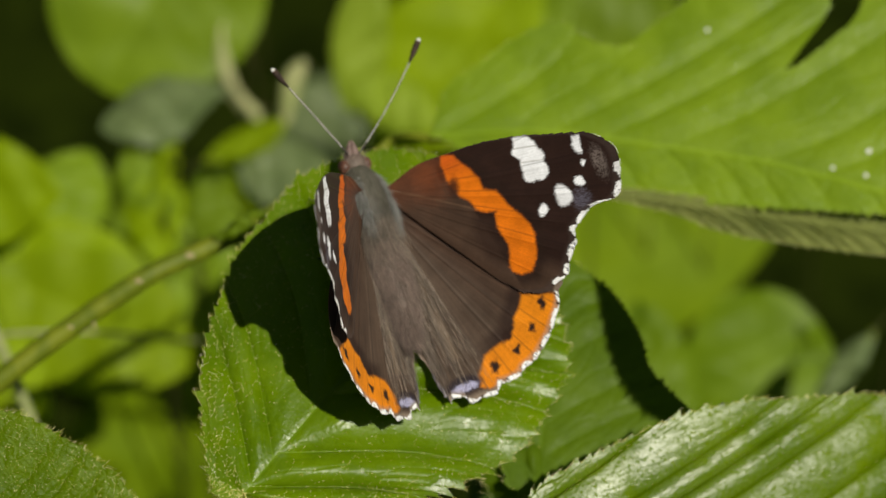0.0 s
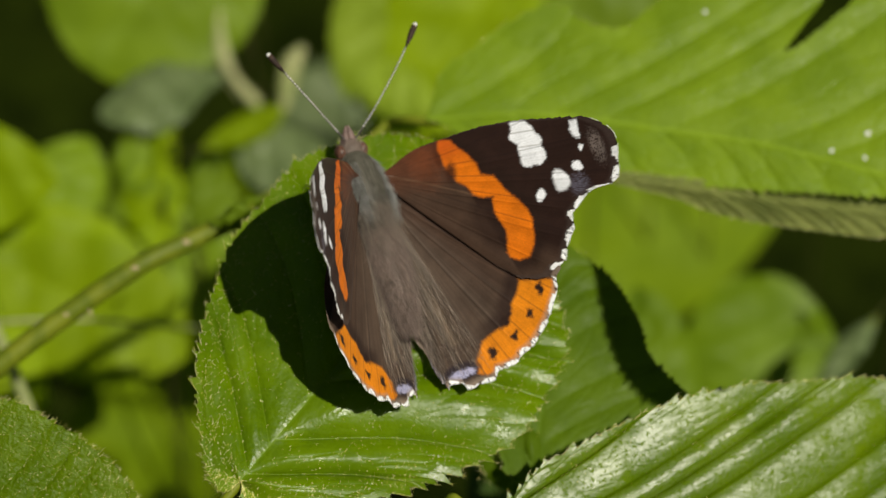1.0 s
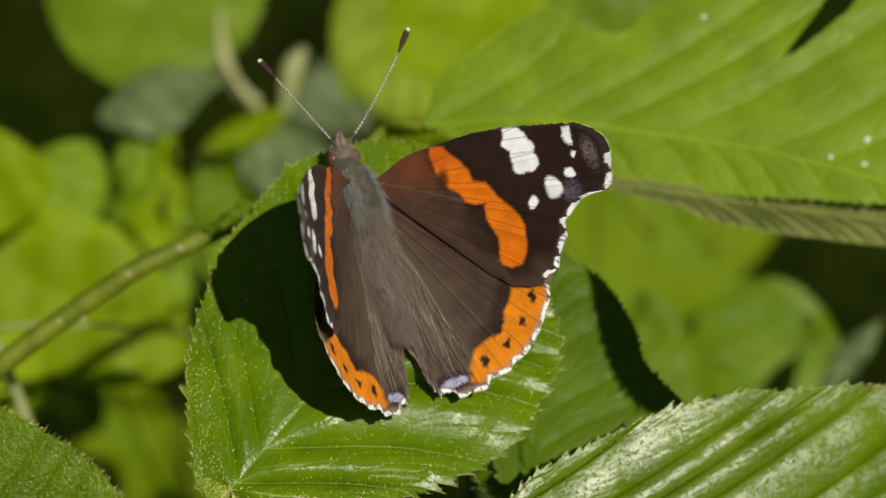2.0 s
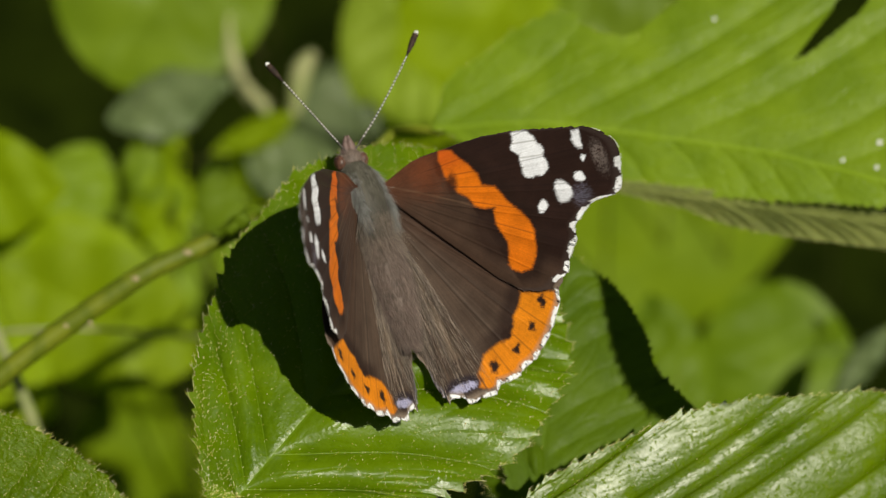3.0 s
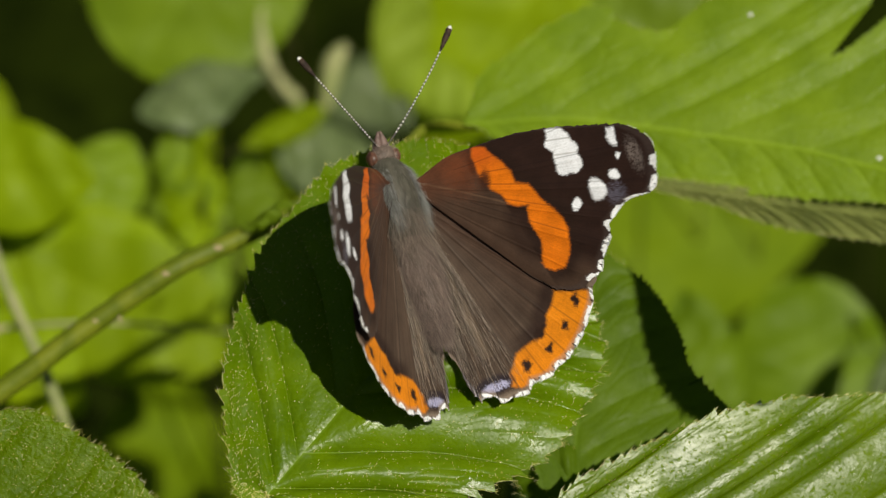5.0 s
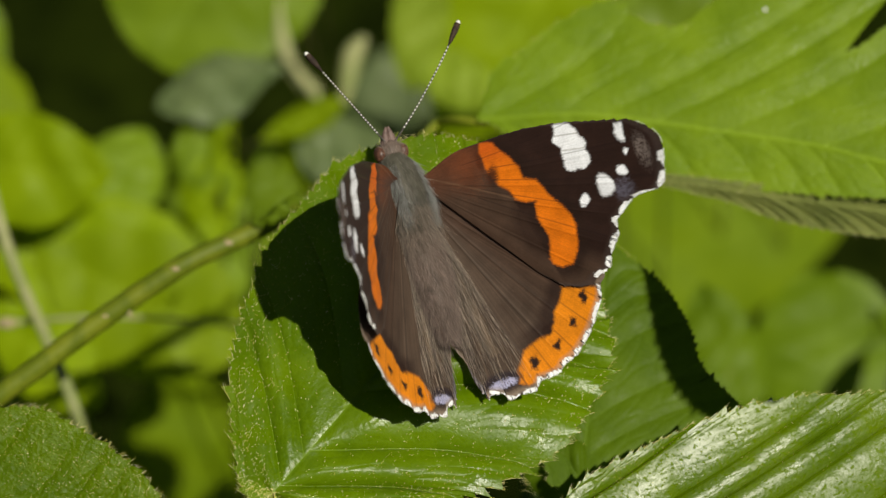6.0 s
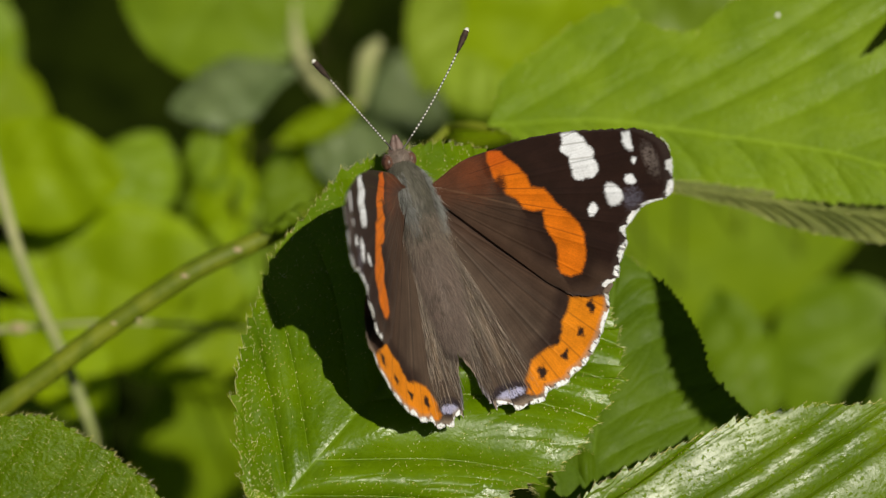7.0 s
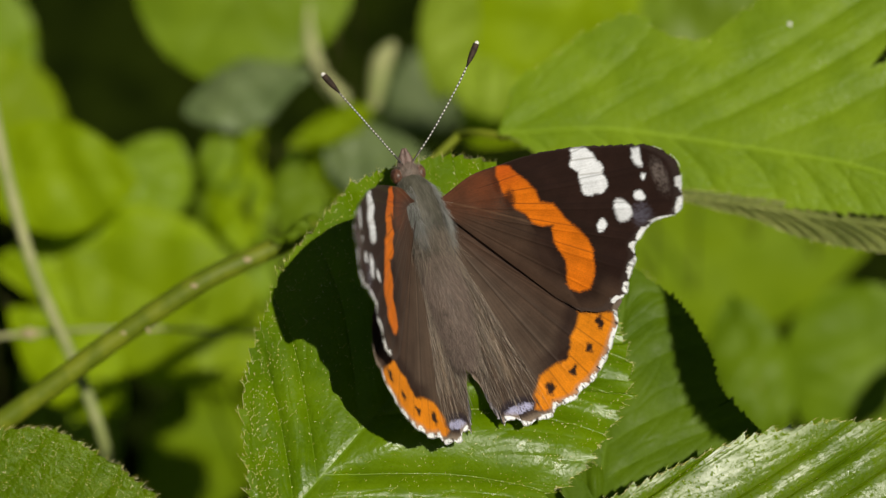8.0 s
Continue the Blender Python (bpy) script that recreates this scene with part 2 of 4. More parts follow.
def tube(points, radii, count=40, sides=10, bumps=0.0, rng=None):
    """Vertices and faces of a round stem along a smooth line."""
    line = smooth_line(points, count)
    r = np.interp(np.linspace(0, 1, count), np.linspace(0, 1, len(radii)), radii)
    way = np.gradient(line, axis=0)
    way /= np.linalg.norm(way, axis=1)[:, None]
    side = np.cross(way, (0.31, 0.17, 0.93))
    side /= np.linalg.norm(side, axis=1)[:, None]
    other = np.cross(way, side)
    a = np.linspace(0, 2 * np.pi, sides, endpoint=False)
    rr = r[:, None] * np.ones(sides)
    if bumps:
        rr = rr * (1 + bumps * rng.normal(size=rr.shape))
    v = line[:, None] + rr[..., None] * (np.cos(a)[None, :, None] * side[:, None] + np.sin(a)[None, :, None] * other[:, None])
    faces = grid_faces(count, sides, True).tolist()
    faces += [list(range(sides)), list(range((count - 1) * sides, count * sides))[::-1]]
    return v.reshape(-1, 3), faces


def hairs(roots, ways, lengths, width, rng, droop=0.0):
    """Thin tapered blades, three-sided, joined into one mesh."""
    ways = ways / np.linalg.norm(ways, axis=1)[:, None]
    side = np.cross(ways, rng.normal(size=ways.shape))
    side /= np.linalg.norm(side, axis=1)[:, None]
    other = np.cross(ways, side)
    n = len(roots)
    lengths = np.asarray(lengths)[:, None]
    ring = [roots + width * (np.cos(a) * side + np.sin(a) * other) for a in (0, 2.1, 4.2)]
    mid = [roots + ways * lengths * 0.5 + 0.7 * width * (np.cos(a) * side + np.sin(a) * other) for a in (0, 2.1, 4.2)]
    tip = roots + ways * lengths + np.array([0, 0, -droop]) * lengths
    v = np.stack(ring + mid + [tip], 1).reshape(-1, 3)
    k = np.arange(n)[:, None] * 7
    quads, tris = [], []
    for a, b in ((0, 1), (1, 2), (2, 0)):
        quads.append(np.hstack([k + a, k + b, k + 3 + b, k + 3 + a]))
        tris.append(np.hstack([k + 3 + a, k + 3 + b, k + 6]))
    return v, np.vstack(quads).tolist() + np.vstack(tris).tolist()


# ---------------------------------------------------------------- ground
def build_ground():
    n = 60
    x = np.linspace(-1, 1, n)
    gx, gy = np.meshgrid(np.sign(x) * np.abs(x) ** 5 * 60, np.sign(x) * np.abs(x) ** 5 * 60, indexing="ij")
    near = np.exp(-(gx ** 2 + gy ** 2) / 4)
    gz = -0.30 + near * 0.012 * (np.sin(gx * 31) + np.sin(gy * 27 + 1) + np.sin(gx * 57 + gy * 43))
    me = mesh_of("ground", np.stack([gx, gy, gz], -1).reshape(-1, 3), grid_faces(n, n))
    tagged(part("ground", me, SOIL), "soil under the undergrowth, coloured near-black in place of shade", "ground", kind="structure")


# ---------------------------------------------------------------- leaves
def blade_points(u, v, L, half, sides, peak, round_, teeth, amp, laterals, pleat, curl, bend, fold, wave, seed, sweep, rib):
    """Places on a toothed leaf blade; u along the midrib, v from edge to edge. Also how near each lies to a vein."""
    rng = np.random.default_rng(seed)
    U, V = np.meshgrid(u, v, indexing="ij")
    S, left = np.abs(V), V < 0
    g = U + np.where(left, sweep[0], sweep[1]) * np.sin(np.pi * U) * (1 - 0.3 * U)
    reach = L * (-0.03 + 1.03 * g)
    H = half * np.sin(np.pi * np.clip(g, 0, 1) ** peak) ** round_ * np.where(left, sides[0], sides[1])
    k = teeth * U + np.where(left, 0.37, 0.0)
    fr = k % 1.0
    size = rng.uniform(0.55, 1.25, teeth + 3)[k.astype(int)]
    major = 1 + 0.5 * (k.astype(int) % 3 == 0)
    saw = np.where(fr < 0.8, (fr / 0.8) ** 1.4, (1 - fr) / 0.2) * amp * size * major * np.clip(2.2 * H / half, 0, 1)
    H = H + np.where(left, 1, -1) * 0.03 * half * np.sin(7 * U + seed) * np.sin(np.pi * U)
    x = U * L + S * (reach - U * L) + 0.04 * L * (S ** 2 - S) * np.sin(np.pi * U)
    y = np.where(left, -1, 1) * (S * H + 0.85 * saw * S ** 9)
    x = x + 0.75 * saw * S ** 9
    lat = U * laterals + np.where(left, 0.25, 0.0)
    lat = lat + 0.07 * np.sin(2.1 * lat + 3 * S + seed)
    f = lat % 1.0
    swell = 0.75 + 0.5 * rng.uniform(size=laterals + 4)[np.clip(lat.astype(int), 0, laterals + 3)]
    d = np.minimum(f, 1 - f)
    fade = np.clip(H / half, 0, 1)
    env = np.clip(S * 9, 0, 1) * (0.35 + 0.65 * np.sin(np.pi * np.clip(S, 0, 1)) ** 0.6)
    z = pleat * swell * (np.sin(np.pi * f) ** 0.75 - 0.5) * env * fade
    # cross veins pucker the blade between the side veins
    z += 0.05 * pleat * np.sin(2 * np.pi * (S * 9 + 1.7 * f + 0.6 * np.sin(5 * lat))) * np.sin(np.pi * f) * env * fade ** 2
    # smaller side veins branch off towards the edge
    f2 = (lat * 3 + S * 1.1) % 1.0
    z += 0.38 * pleat * (np.sin(np.pi * f2) ** 0.8 - 0.5) * np.clip((S - 0.45) * 2.5, 0, 1) * fade ** 3
    z -= 0.15 * pleat * np.exp(-(y / (0.022 * half)) ** 2)
    fs = np.where(left, fold[0], fold[1])
    z += np.abs(y) * np.tan(np.radians(fs))
    z -= curl * (np.abs(y) / half) ** 2.5 + bend * (x / L) ** 2
    z += wave * np.sin(9 * x / L + seed) * np.sin(np.pi * S * 0.5) * np.where(left, 1, -0.8)
    z += 0.4 * wave * np.sin(23 * x / L + 2 * seed + 3 * V)
    wd = d / laterals * L
    vein = np.maximum(np.exp(-(wd / (rib * (0.00016 * (1.3 - S) + 0.00006))) ** 2) * (1 - 0.45 * S), np.exp(-(y / (rib * 0.00028)) ** 2))
    vein = np.maximum(vein, 0.3 * np.exp(-(np.minimum(f2, 1 - f2) / 0.06) ** 2) * np.clip((S - 0.5) * 3, 0, 1) * fade ** 3)
    return np.stack([x, y, z], -1), vein


def leaf(base, tip, facing, half, mat=None, name="bramble_leaf", label="", group="", sides=(1.0, 1.0), peak=1.16, round_=0.75, teeth=30,
         amp=0.0009, laterals=8, pleat=0.0006, curl=0.002, bend=0.003, fold=(8, 8), wave=0.0008, seed=1, detail=1.0, sweep=(0.22, 0.22), rib=1.0,
         edge_hairs=0, stalk=0.012, joint=None):
    """A leaf from base to tip that faces a given way: blade, midrib, stalk and, close up, bristles."""
    base, tip, n = Vector(base), Vector(tip), Vector(facing)
    ax = (tip - base).normalized()
    n = (n - ax * n.dot(ax)).normalized()
    m = Matrix((ax, n.cross(ax), n)).transposed().to_4x4()
    m.translation = base
    L = (tip - base).length
    thing = new(name)
    thing.matrix_world = m
    thing.empty_display_size = 0.005
    tagged(thing, label, "leaf", group)
    shape = (L, half, sides, peak, round_, teeth, amp, laterals, pleat, curl, bend, fold, wave, seed, sweep, rib)
    nu, nv = int(max(teeth * 8 * min(detail, 1.0), 60)), int(56 * detail)
    u, v = np.linspace(0, 1, nu + 1), np.linspace(-1, 1, 2 * max(nv // 2, 8) + 1)
    p, vein = blade_points(u, v, *shape)
    part("blade", mesh_of("blade", p.reshape(-1, 3), grid_faces(len(u), len(v)), floats=vein), mat, thing)
    spine, _ = blade_points(np.linspace(0, 0.97, 24), np.array([0.0]), *shape)
    spine = spine[:, 0] - np.array([0, 0, 0.0008])
    vv, ff = tube(spine[::4], [0.0006, 0.00045, 0.0002], 24, 8)
    part("midrib", mesh_of("midrib", vv, ff), STEM, thing, "pale green midrib under the blade")
    if stalk:
        # the leaf stalk bends down to the ground, or runs to a joint: the shoot that bears it, or a spot hidden from
        # the camera
        inv, down = m.inverted(), Vector((0, 0, -1))
        foot = Vector(joint) if joint else Vector((base.x - ax.x * 0.02, base.y - ax.y * 0.02, -0.305))
        bends = [base - ax * 0.3 * stalk, base.lerp(foot, 0.5)] if joint else [base - ax * 0.3 * stalk + down * 0.001, base - ax * 0.6 * stalk + down * 0.012]
        pts = [np.array([0.001, 0, -0.0008])] + [np.array(inv @ q) for q in (*bends, foot)]
        vv, ff = tube(pts, [0.0005] * 4 if detail > 1 else [0.00028] * 4, 40, 8)
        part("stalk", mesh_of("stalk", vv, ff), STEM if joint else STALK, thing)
    rng = np.random.default_rng(seed + 50)
    if edge_hairs:
        uu = rng.uniform(0.01, 0.97, edge_hairs)
        roots, ways = [], []
        for q in uu:
            s = rng.choice((-1.0, 1.0))
            pp, _ = blade_points(np.array([q]), np.array([s, s * 0.93]), *shape)
            roots.append(pp[0, 0])
            ways.append((pp[0, 0] - pp[0, 1]) / (np.linalg.norm(pp[0, 0] - pp[0, 1]) + 1e-9) + rng.normal(0, 0.35, 3) + (0.2, 0, 0.2))
        vv, ff = hairs(np.array(roots), np.array(ways), rng.uniform(0.0003, 0.0009, edge_hairs), 0.000015, rng)
        tagged(part("edge_bristles", mesh_of("edge_bristles", vv, ff), HAIR, thing, "fine pale bristles along the edge"), kind="stuff")
    return thing


def cellular(a, b, seed):
    """Distance to the nearest and second nearest of scattered points, on the plane (a, b)."""
    table = np.random.default_rng(seed).uniform(0.12, 0.88, (64, 64, 2))
    ia, ib = np.floor(a).astype(int), np.floor(b).astype(int)
    near = np.full((9,) + a.shape, 9.0)
    for k, (da, db) in enumerate((p, q) for p in (-1, 0, 1) for q in (-1, 0, 1)):
        jit = table[(ia + da) % 64, (ib + db) % 64]
        near[k] = np.hypot(ia + da + jit[..., 0] - a, ib + db + jit[..., 1] - b)
    near.sort(axis=0)
    return near[0], near[1]


def leaf_half(mid, rows, lag, ribs, teeth, amp, pleat, quilt, cell, crease, dip, curl, seed, sign, nu, ns, bow, fork, netting, bend, crown, rib):
    """One half of a quilted leaf, in millimetres: margin rows of (along, across) or (along, across, height); each rib leaves the midrib behind the place where it meets the margin."""
    rng = np.random.default_rng(seed)
    mid, rows = np.asarray(mid, float), np.array([(*r, 0.0)[:3] for r in rows], float)
    L = mid[-1, 0]
    spine = smooth_line(mid, 400)
    rows = np.vstack([(*mid[0], 0.0), rows, (*mid[-1], 0.0)])
    line = smooth_line(rows, 1600)
    step = np.r_[0, np.cumsum(np.linalg.norm(np.diff(line[:, :2], axis=0), axis=1))]
    length = step[-1]
    u = np.linspace(0, 1, nu)
    edge = np.stack([np.interp(u * length, step, line[:, k]) for k in range(3)], -1)
    across = np.abs(edge[:, 1] - np.interp(edge[:, 0], spine[:, 0], spine[:, 1]))
    start = np.maximum.accumulate(np.clip(edge[:, 0] - lag * across, 0, L))
    start = np.convolve(np.pad(start, 12, mode="edge"), np.ones(25) / 25, "valid")
    foot = np.stack([start, np.interp(start, spine[:, 0], spine[:, 1]), 0 * start], -1)
    # pointed teeth lean towards the tip, every third or so larger
    k = np.maximum(teeth * u + 0.15 * np.sin(9 * u + seed) + 0.3 * np.sin(61 * u + 2 * seed) * np.clip(u * 9, 0, 1), 0)
    which, fr = k.astype(int) % 400, k % 1.0
    size = rng.uniform(0.5, 1.2, 401) * np.where(rng.uniform(size=401) < 0.34, 1.5, 0.85)
    saw = np.where(fr < 0.72, (fr / 0.72) ** 1.5, ((1 - fr) / 0.28) ** 1.2) * amp * size[which] * np.clip(across * 0.5, 0, 1)
    way = np.gradient(edge[:, :2], axis=0)
    way /= np.linalg.norm(way, axis=1)[:, None] + 1e-9
    out = sign * np.stack([-way[:, 1], way[:, 0]], -1)
    tooth = saw[:, None] * (out + 0.55 * way)
    S = np.linspace(0, 1, ns) ** 0.9
    P = foot[:, None] + S[None, :, None] * (edge - foot)[:, None]
    P[..., :2] += (S ** 8)[None, :, None] * tooth[:, None]
    rise = np.clip((S - crease) / (1 - crease), 0, 1) ** 1.15
    P[..., 2] = rise[None] * edge[:, 2:3]
    U, SS = np.meshgrid(u, S, indexing="ij")
    reach = np.linalg.norm(edge[:, :2] - foot[:, :2], axis=1)[:, None]
    phase = 0.3 * u + 0.7 * start / L
    lat = ribs * np.interp(U - bow * SS * (1 - SS), u, phase) + 0.03 * np.sin(6 * SS + 5 * U + seed)
    lat = np.maximum(lat + 0.2 * np.sin(1.9 * lat + seed), 0)
    f = lat % 1.0
    env = np.clip(SS * 7, 0, 1) * np.clip((1 - SS) * 5, 0.6, 1) * np.clip(reach / 6, 0, 1)
    swell = rng.uniform(0.7, 1.25, 64)[np.clip(lat.astype(int), 0, 63)]
    P[..., 2] += pleat * swell * (np.sin(np.pi * f) ** crown - 0.5) * env
    spacing = length / ribs
    a, b = f * 2.3 + 5 * np.floor(lat), SS * reach / (cell * spacing)
    f1, f2 = cellular(a + 0.2 * np.sin(3 * b), b + 0.25 * np.sin(2.5 * a), seed)
    net = np.clip((f2 - f1) / 0.30, 0, 1)
    P[..., 2] += quilt * (net ** 0.7 - 0.6) * env
    # forked side veins in the outer half
    g = (lat * 3 - 1.4 * SS) % 1.0
    outer = np.clip((SS - 0.45) * 3, 0, 1)
    P[..., 2] += fork * pleat * (np.sin(np.pi * g) ** 0.8 - 0.5) * outer * env
    off = np.abs(P[..., 1] - np.interp(P[..., 0], spine[:, 0], spine[:, 1]))
    P[..., 2] += off * math.tan(radians(dip)) - curl * SS ** 3
    P[..., 2] -= 0.11 * np.exp(-(off / 0.3) ** 2) + bend * (P[..., 0] / L) ** 2
    P[..., 1] += 0.13 * bend * (P[..., 0] / L) ** 2
    d = np.minimum(f, 1 - f) * spacing
    wide = 0.17 * rib * (1.15 - 0.7 * SS)
    vein = np.maximum(np.exp(-(d / wide) ** 2) * (1 - 0.4 * SS), np.exp(-(off / 0.26) ** 2))
    vein = np.maximum(vein, netting * (1 - np.clip((f2 - f1) / 0.12, 0, 1)) * env)
    vein = np.maximum(vein, 0.9 * netting * np.exp(-(np.minimum(g, 1 - g) * spacing / 3 / 0.12) ** 2) * outer)
    return P, vein


def quilted_leaf(base, tip, facing, left, right, mat, label, name="bramble_leaf", mid=(), lag=0.8, ribs=(9, 9), teeth=(40, 40), amp=(0.9, 0.9), pleat=(0.9, 0.9), quilt=0.15, cell=0.55, crease=0.7,
                 dip=(0, 0), curl=(0, 0), seed=1, size=(460, 64), bow=0.10, fork=0.08, netting=0.34, bend=0.0, crown=0.7, rib=1.0, edge_hairs=0, top_hairs=0, hair=(0.22, 0.028), specks=(), cuts=(), foot=None, stalk_r=0.0006):
    """A bramble leaf seen close up: its two halves between midrib and toothed margin, midrib, stalk and bristles.
    Outline in millimetres, its visible margin traced to fit the camera's view.
    """
    base, tip, n = Vector(base), Vector(tip), Vector(facing)
    ax = (tip - base).normalized()
    n = (n - ax * n.dot(ax)).normalized()
    m = Matrix((ax, n.cross(ax), n)).transposed().to_4x4()
    m.translation = base
    L = (tip - base).length / MM
    mid = list(mid) or [(0, 0), (0.3 * L, 0.0), (0.65 * L, 0.0), (L, 0)]
    thing = new(name)
    thing.matrix_world = m
    thing.empty_display_size = 0.005
    tagged(thing, label, "leaf")
    nu, ns = size
    verts, faces, veins, halves = [], [], [], []
    for i, (rows, sign) in enumerate(((left, 1), (right, -1))):
        P, vein = leaf_half(mid, rows, lag, ribs[i], teeth[i], amp[i], pleat[i], quilt, cell, crease, dip[i], curl[i], seed + i, sign, nu, ns, bow, fork, netting, bend, crown, rib)
        q = grid_faces(nu, ns) + i * nu * ns
        for cut in cuts:
            heart = P.reshape(-1, 3)[q - i * nu * ns].mean(1)[:, :2]
            q = q[distance_inside(heart, cut) < 0]
        faces.append(q[:, ::-1] if sign > 0 else q)
        verts.append(P.reshape(-1, 3) * MM)
        veins.append(vein.ravel())
        halves.append((P * MM, vein))
    part("blade", mesh_of("blade", np.vstack(verts), np.vstack(faces), floats=np.concatenate(veins)), mat, thing)
    spine = smooth_line([(*p, -1.0) for p in mid], 30) * MM
    vv, ff = tube(spine, [0.0007, 0.0005, 0.0002], 40, 8)
    part("midrib", mesh_of("midrib", vv, ff), STEM, thing, "pale green midrib under the blade")
    inv = m.inverted()
    if foot is None:
        foot = (base.x - ax.x * 0.02, base.y - ax.y * 0.02, -0.305)
    foot = Vector(foot)
    ends = [base - ax * 0.003 - n * 0.0015, base - ax * 0.006 - n * 0.004] + [(base - ax * 0.006 - n * 0.004).lerp(foot, q) for q in (0.12, 0.35, 0.65, 1.0)]
    vv, ff = tube([np.array([0.001, 0, -0.001])] + [np.array(inv @ q) for q in ends], [stalk_r] * 4, 60, 8)
    part("stalk", mesh_of("stalk", vv, ff), STEM, thing)
    rng = np.random.default_rng(seed + 50)
    for half, su, sv, r in specks:
        c = halves[half][0][int(su * (nu - 1)), int(sv * (ns - 1))]
        bm = bmesh.new()
        bmesh.ops.create_icosphere(bm, subdivisions=2, radius=r)
        me = bpy.data.meshes.new("speck")
        bm.to_mesh(me)
        bm.free()
        part("speck", me, FRINGE, thing, "dried white speck", Matrix.Translation(c) @ Matrix.Diagonal((1, 1, 0.4, 1)))
    if edge_hairs:
        roots, ways = [], []
        for P, _ in halves:
            i = rng.integers(4, nu - 4, edge_hairs // 2)
            out = P[i, -1] - P[i, -6]
            out /= np.linalg.norm(out, axis=1)[:, None] + 1e-9
            roots.append(P[i, -1])
            ways.append(out + rng.normal(0, 0.35, out.shape) + (0.3, 0, 0.25))
        roots, ways = np.vstack(roots), np.vstack(ways)
        vv, ff = hairs(roots, ways, rng.uniform(0.0002, 0.0008, len(roots)), 0.000018, rng)
        tagged(part("edge_bristles", mesh_of("edge_bristles", vv, ff), HAIR, thing, "fine pale bristles along the edge"), kind="stuff")
    if top_hairs:
        roots = []
        for P, vein in halves:
            i, j = rng.integers(3, nu - 3, 6 * top_hairs), rng.integers(1, ns - 1, 6 * top_hairs)
            keep = rng.uniform(size=len(i)) < (0.10 + 0.9 * vein[i, j]) * np.linspace(0.2, 1, ns)[j] * np.clip(np.linalg.norm(P[i, -1] - P[i, 0], axis=1) / (14 * MM), 0, 1)
            roots.append(P[i, j][keep][:top_hairs // 2])
        roots = np.vstack(roots)
        ways = np.array([0.35, 0, 1.0]) + rng.normal(0, 0.35, roots.shape)
        ways[:, 2] = np.abs(ways[:, 2]) + 0.15
        vv, ff = hairs(roots, ways, rng.uniform(0.5, 1.5, len(roots)) * hair[0] * MM, hair[1] * MM, rng)
        tagged(part("bristles", mesh_of("bristles", vv, ff), HAIR, thing, "short glinting bristles on the blade"), kind="stuff")
    return thing


def stem(name, points, radii, mat, label, category="stem", nodes=(), thorns=0, seed=3):
    rng = np.random.default_rng(seed)
    thing = new(name)
    thing.location = points[0]
    thing.empty_display_size = 0.005
    tagged(thing, label, category)
    local = np.array(points) - np.array(points[0])
    vv, ff = tube(local, radii, 60, 12, 0.02, rng)
    part("cane", mesh_of("cane", vv, ff), mat, thing)
    line = smooth_line(local, 200)
    for q, size in nodes:
        c = line[int(q * 199)]
        r = np.interp(q, np.linspace(0, 1, len(radii)), radii)
        bm = bmesh.new()
        bmesh.ops.create_icosphere(bm, subdivisions=2, radius=size)
        me = bpy.data.meshes.new("bud_scar")
        bm.to_mesh(me)
        bm.free()
        part("bud_scar", me, NODE, thing, "pale brown bud scar", Matrix.Translation(c + np.array([0, -0.6 * r, 0.6 * r])) @ Matrix.Diagonal((1.2, 0.7, 0.8, 1)))
    for i in range(thorns):
        q = rng.uniform(0.05, 0.95)
        c = line[int(q * 199)]
        way = rng.normal(size=3)
        way[1] -= 1.0
        way /= np.linalg.norm(way)
        vv, ff = tube([c, c + way * 0.0012, c + way * 0.0022 + (0, 0, -0.0002)], [0.0005, 0.0003, 0.00005], 8, 6)
        part("thorn", mesh_of("thorn", vv, ff), NODE, thing)
    return thing


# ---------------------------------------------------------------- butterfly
# outlines and markings traced to fit the camera's view, in millimetres: outwards from the body axis, and towards the
# head
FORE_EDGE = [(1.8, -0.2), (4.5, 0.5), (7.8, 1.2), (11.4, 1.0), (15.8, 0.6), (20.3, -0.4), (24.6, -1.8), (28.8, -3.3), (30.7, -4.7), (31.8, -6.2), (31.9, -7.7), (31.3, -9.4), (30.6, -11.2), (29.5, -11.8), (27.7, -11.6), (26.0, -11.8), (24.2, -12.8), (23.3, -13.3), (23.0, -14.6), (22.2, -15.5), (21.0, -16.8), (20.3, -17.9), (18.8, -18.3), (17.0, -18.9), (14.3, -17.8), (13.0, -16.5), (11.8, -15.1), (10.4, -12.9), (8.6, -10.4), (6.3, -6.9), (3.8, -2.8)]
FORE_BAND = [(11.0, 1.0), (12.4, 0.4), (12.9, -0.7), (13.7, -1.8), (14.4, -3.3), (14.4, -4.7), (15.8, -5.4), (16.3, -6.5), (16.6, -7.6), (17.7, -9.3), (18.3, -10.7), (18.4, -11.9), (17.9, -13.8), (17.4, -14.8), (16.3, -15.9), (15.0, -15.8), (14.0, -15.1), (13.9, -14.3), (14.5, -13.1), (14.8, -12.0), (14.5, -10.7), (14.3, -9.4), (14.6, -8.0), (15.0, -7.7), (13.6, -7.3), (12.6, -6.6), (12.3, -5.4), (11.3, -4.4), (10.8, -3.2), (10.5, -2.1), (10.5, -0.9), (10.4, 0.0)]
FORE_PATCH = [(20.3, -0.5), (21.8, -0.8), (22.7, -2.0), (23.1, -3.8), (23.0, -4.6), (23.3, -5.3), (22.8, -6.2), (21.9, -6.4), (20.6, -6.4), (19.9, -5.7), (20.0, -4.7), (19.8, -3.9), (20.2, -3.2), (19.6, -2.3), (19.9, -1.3)]
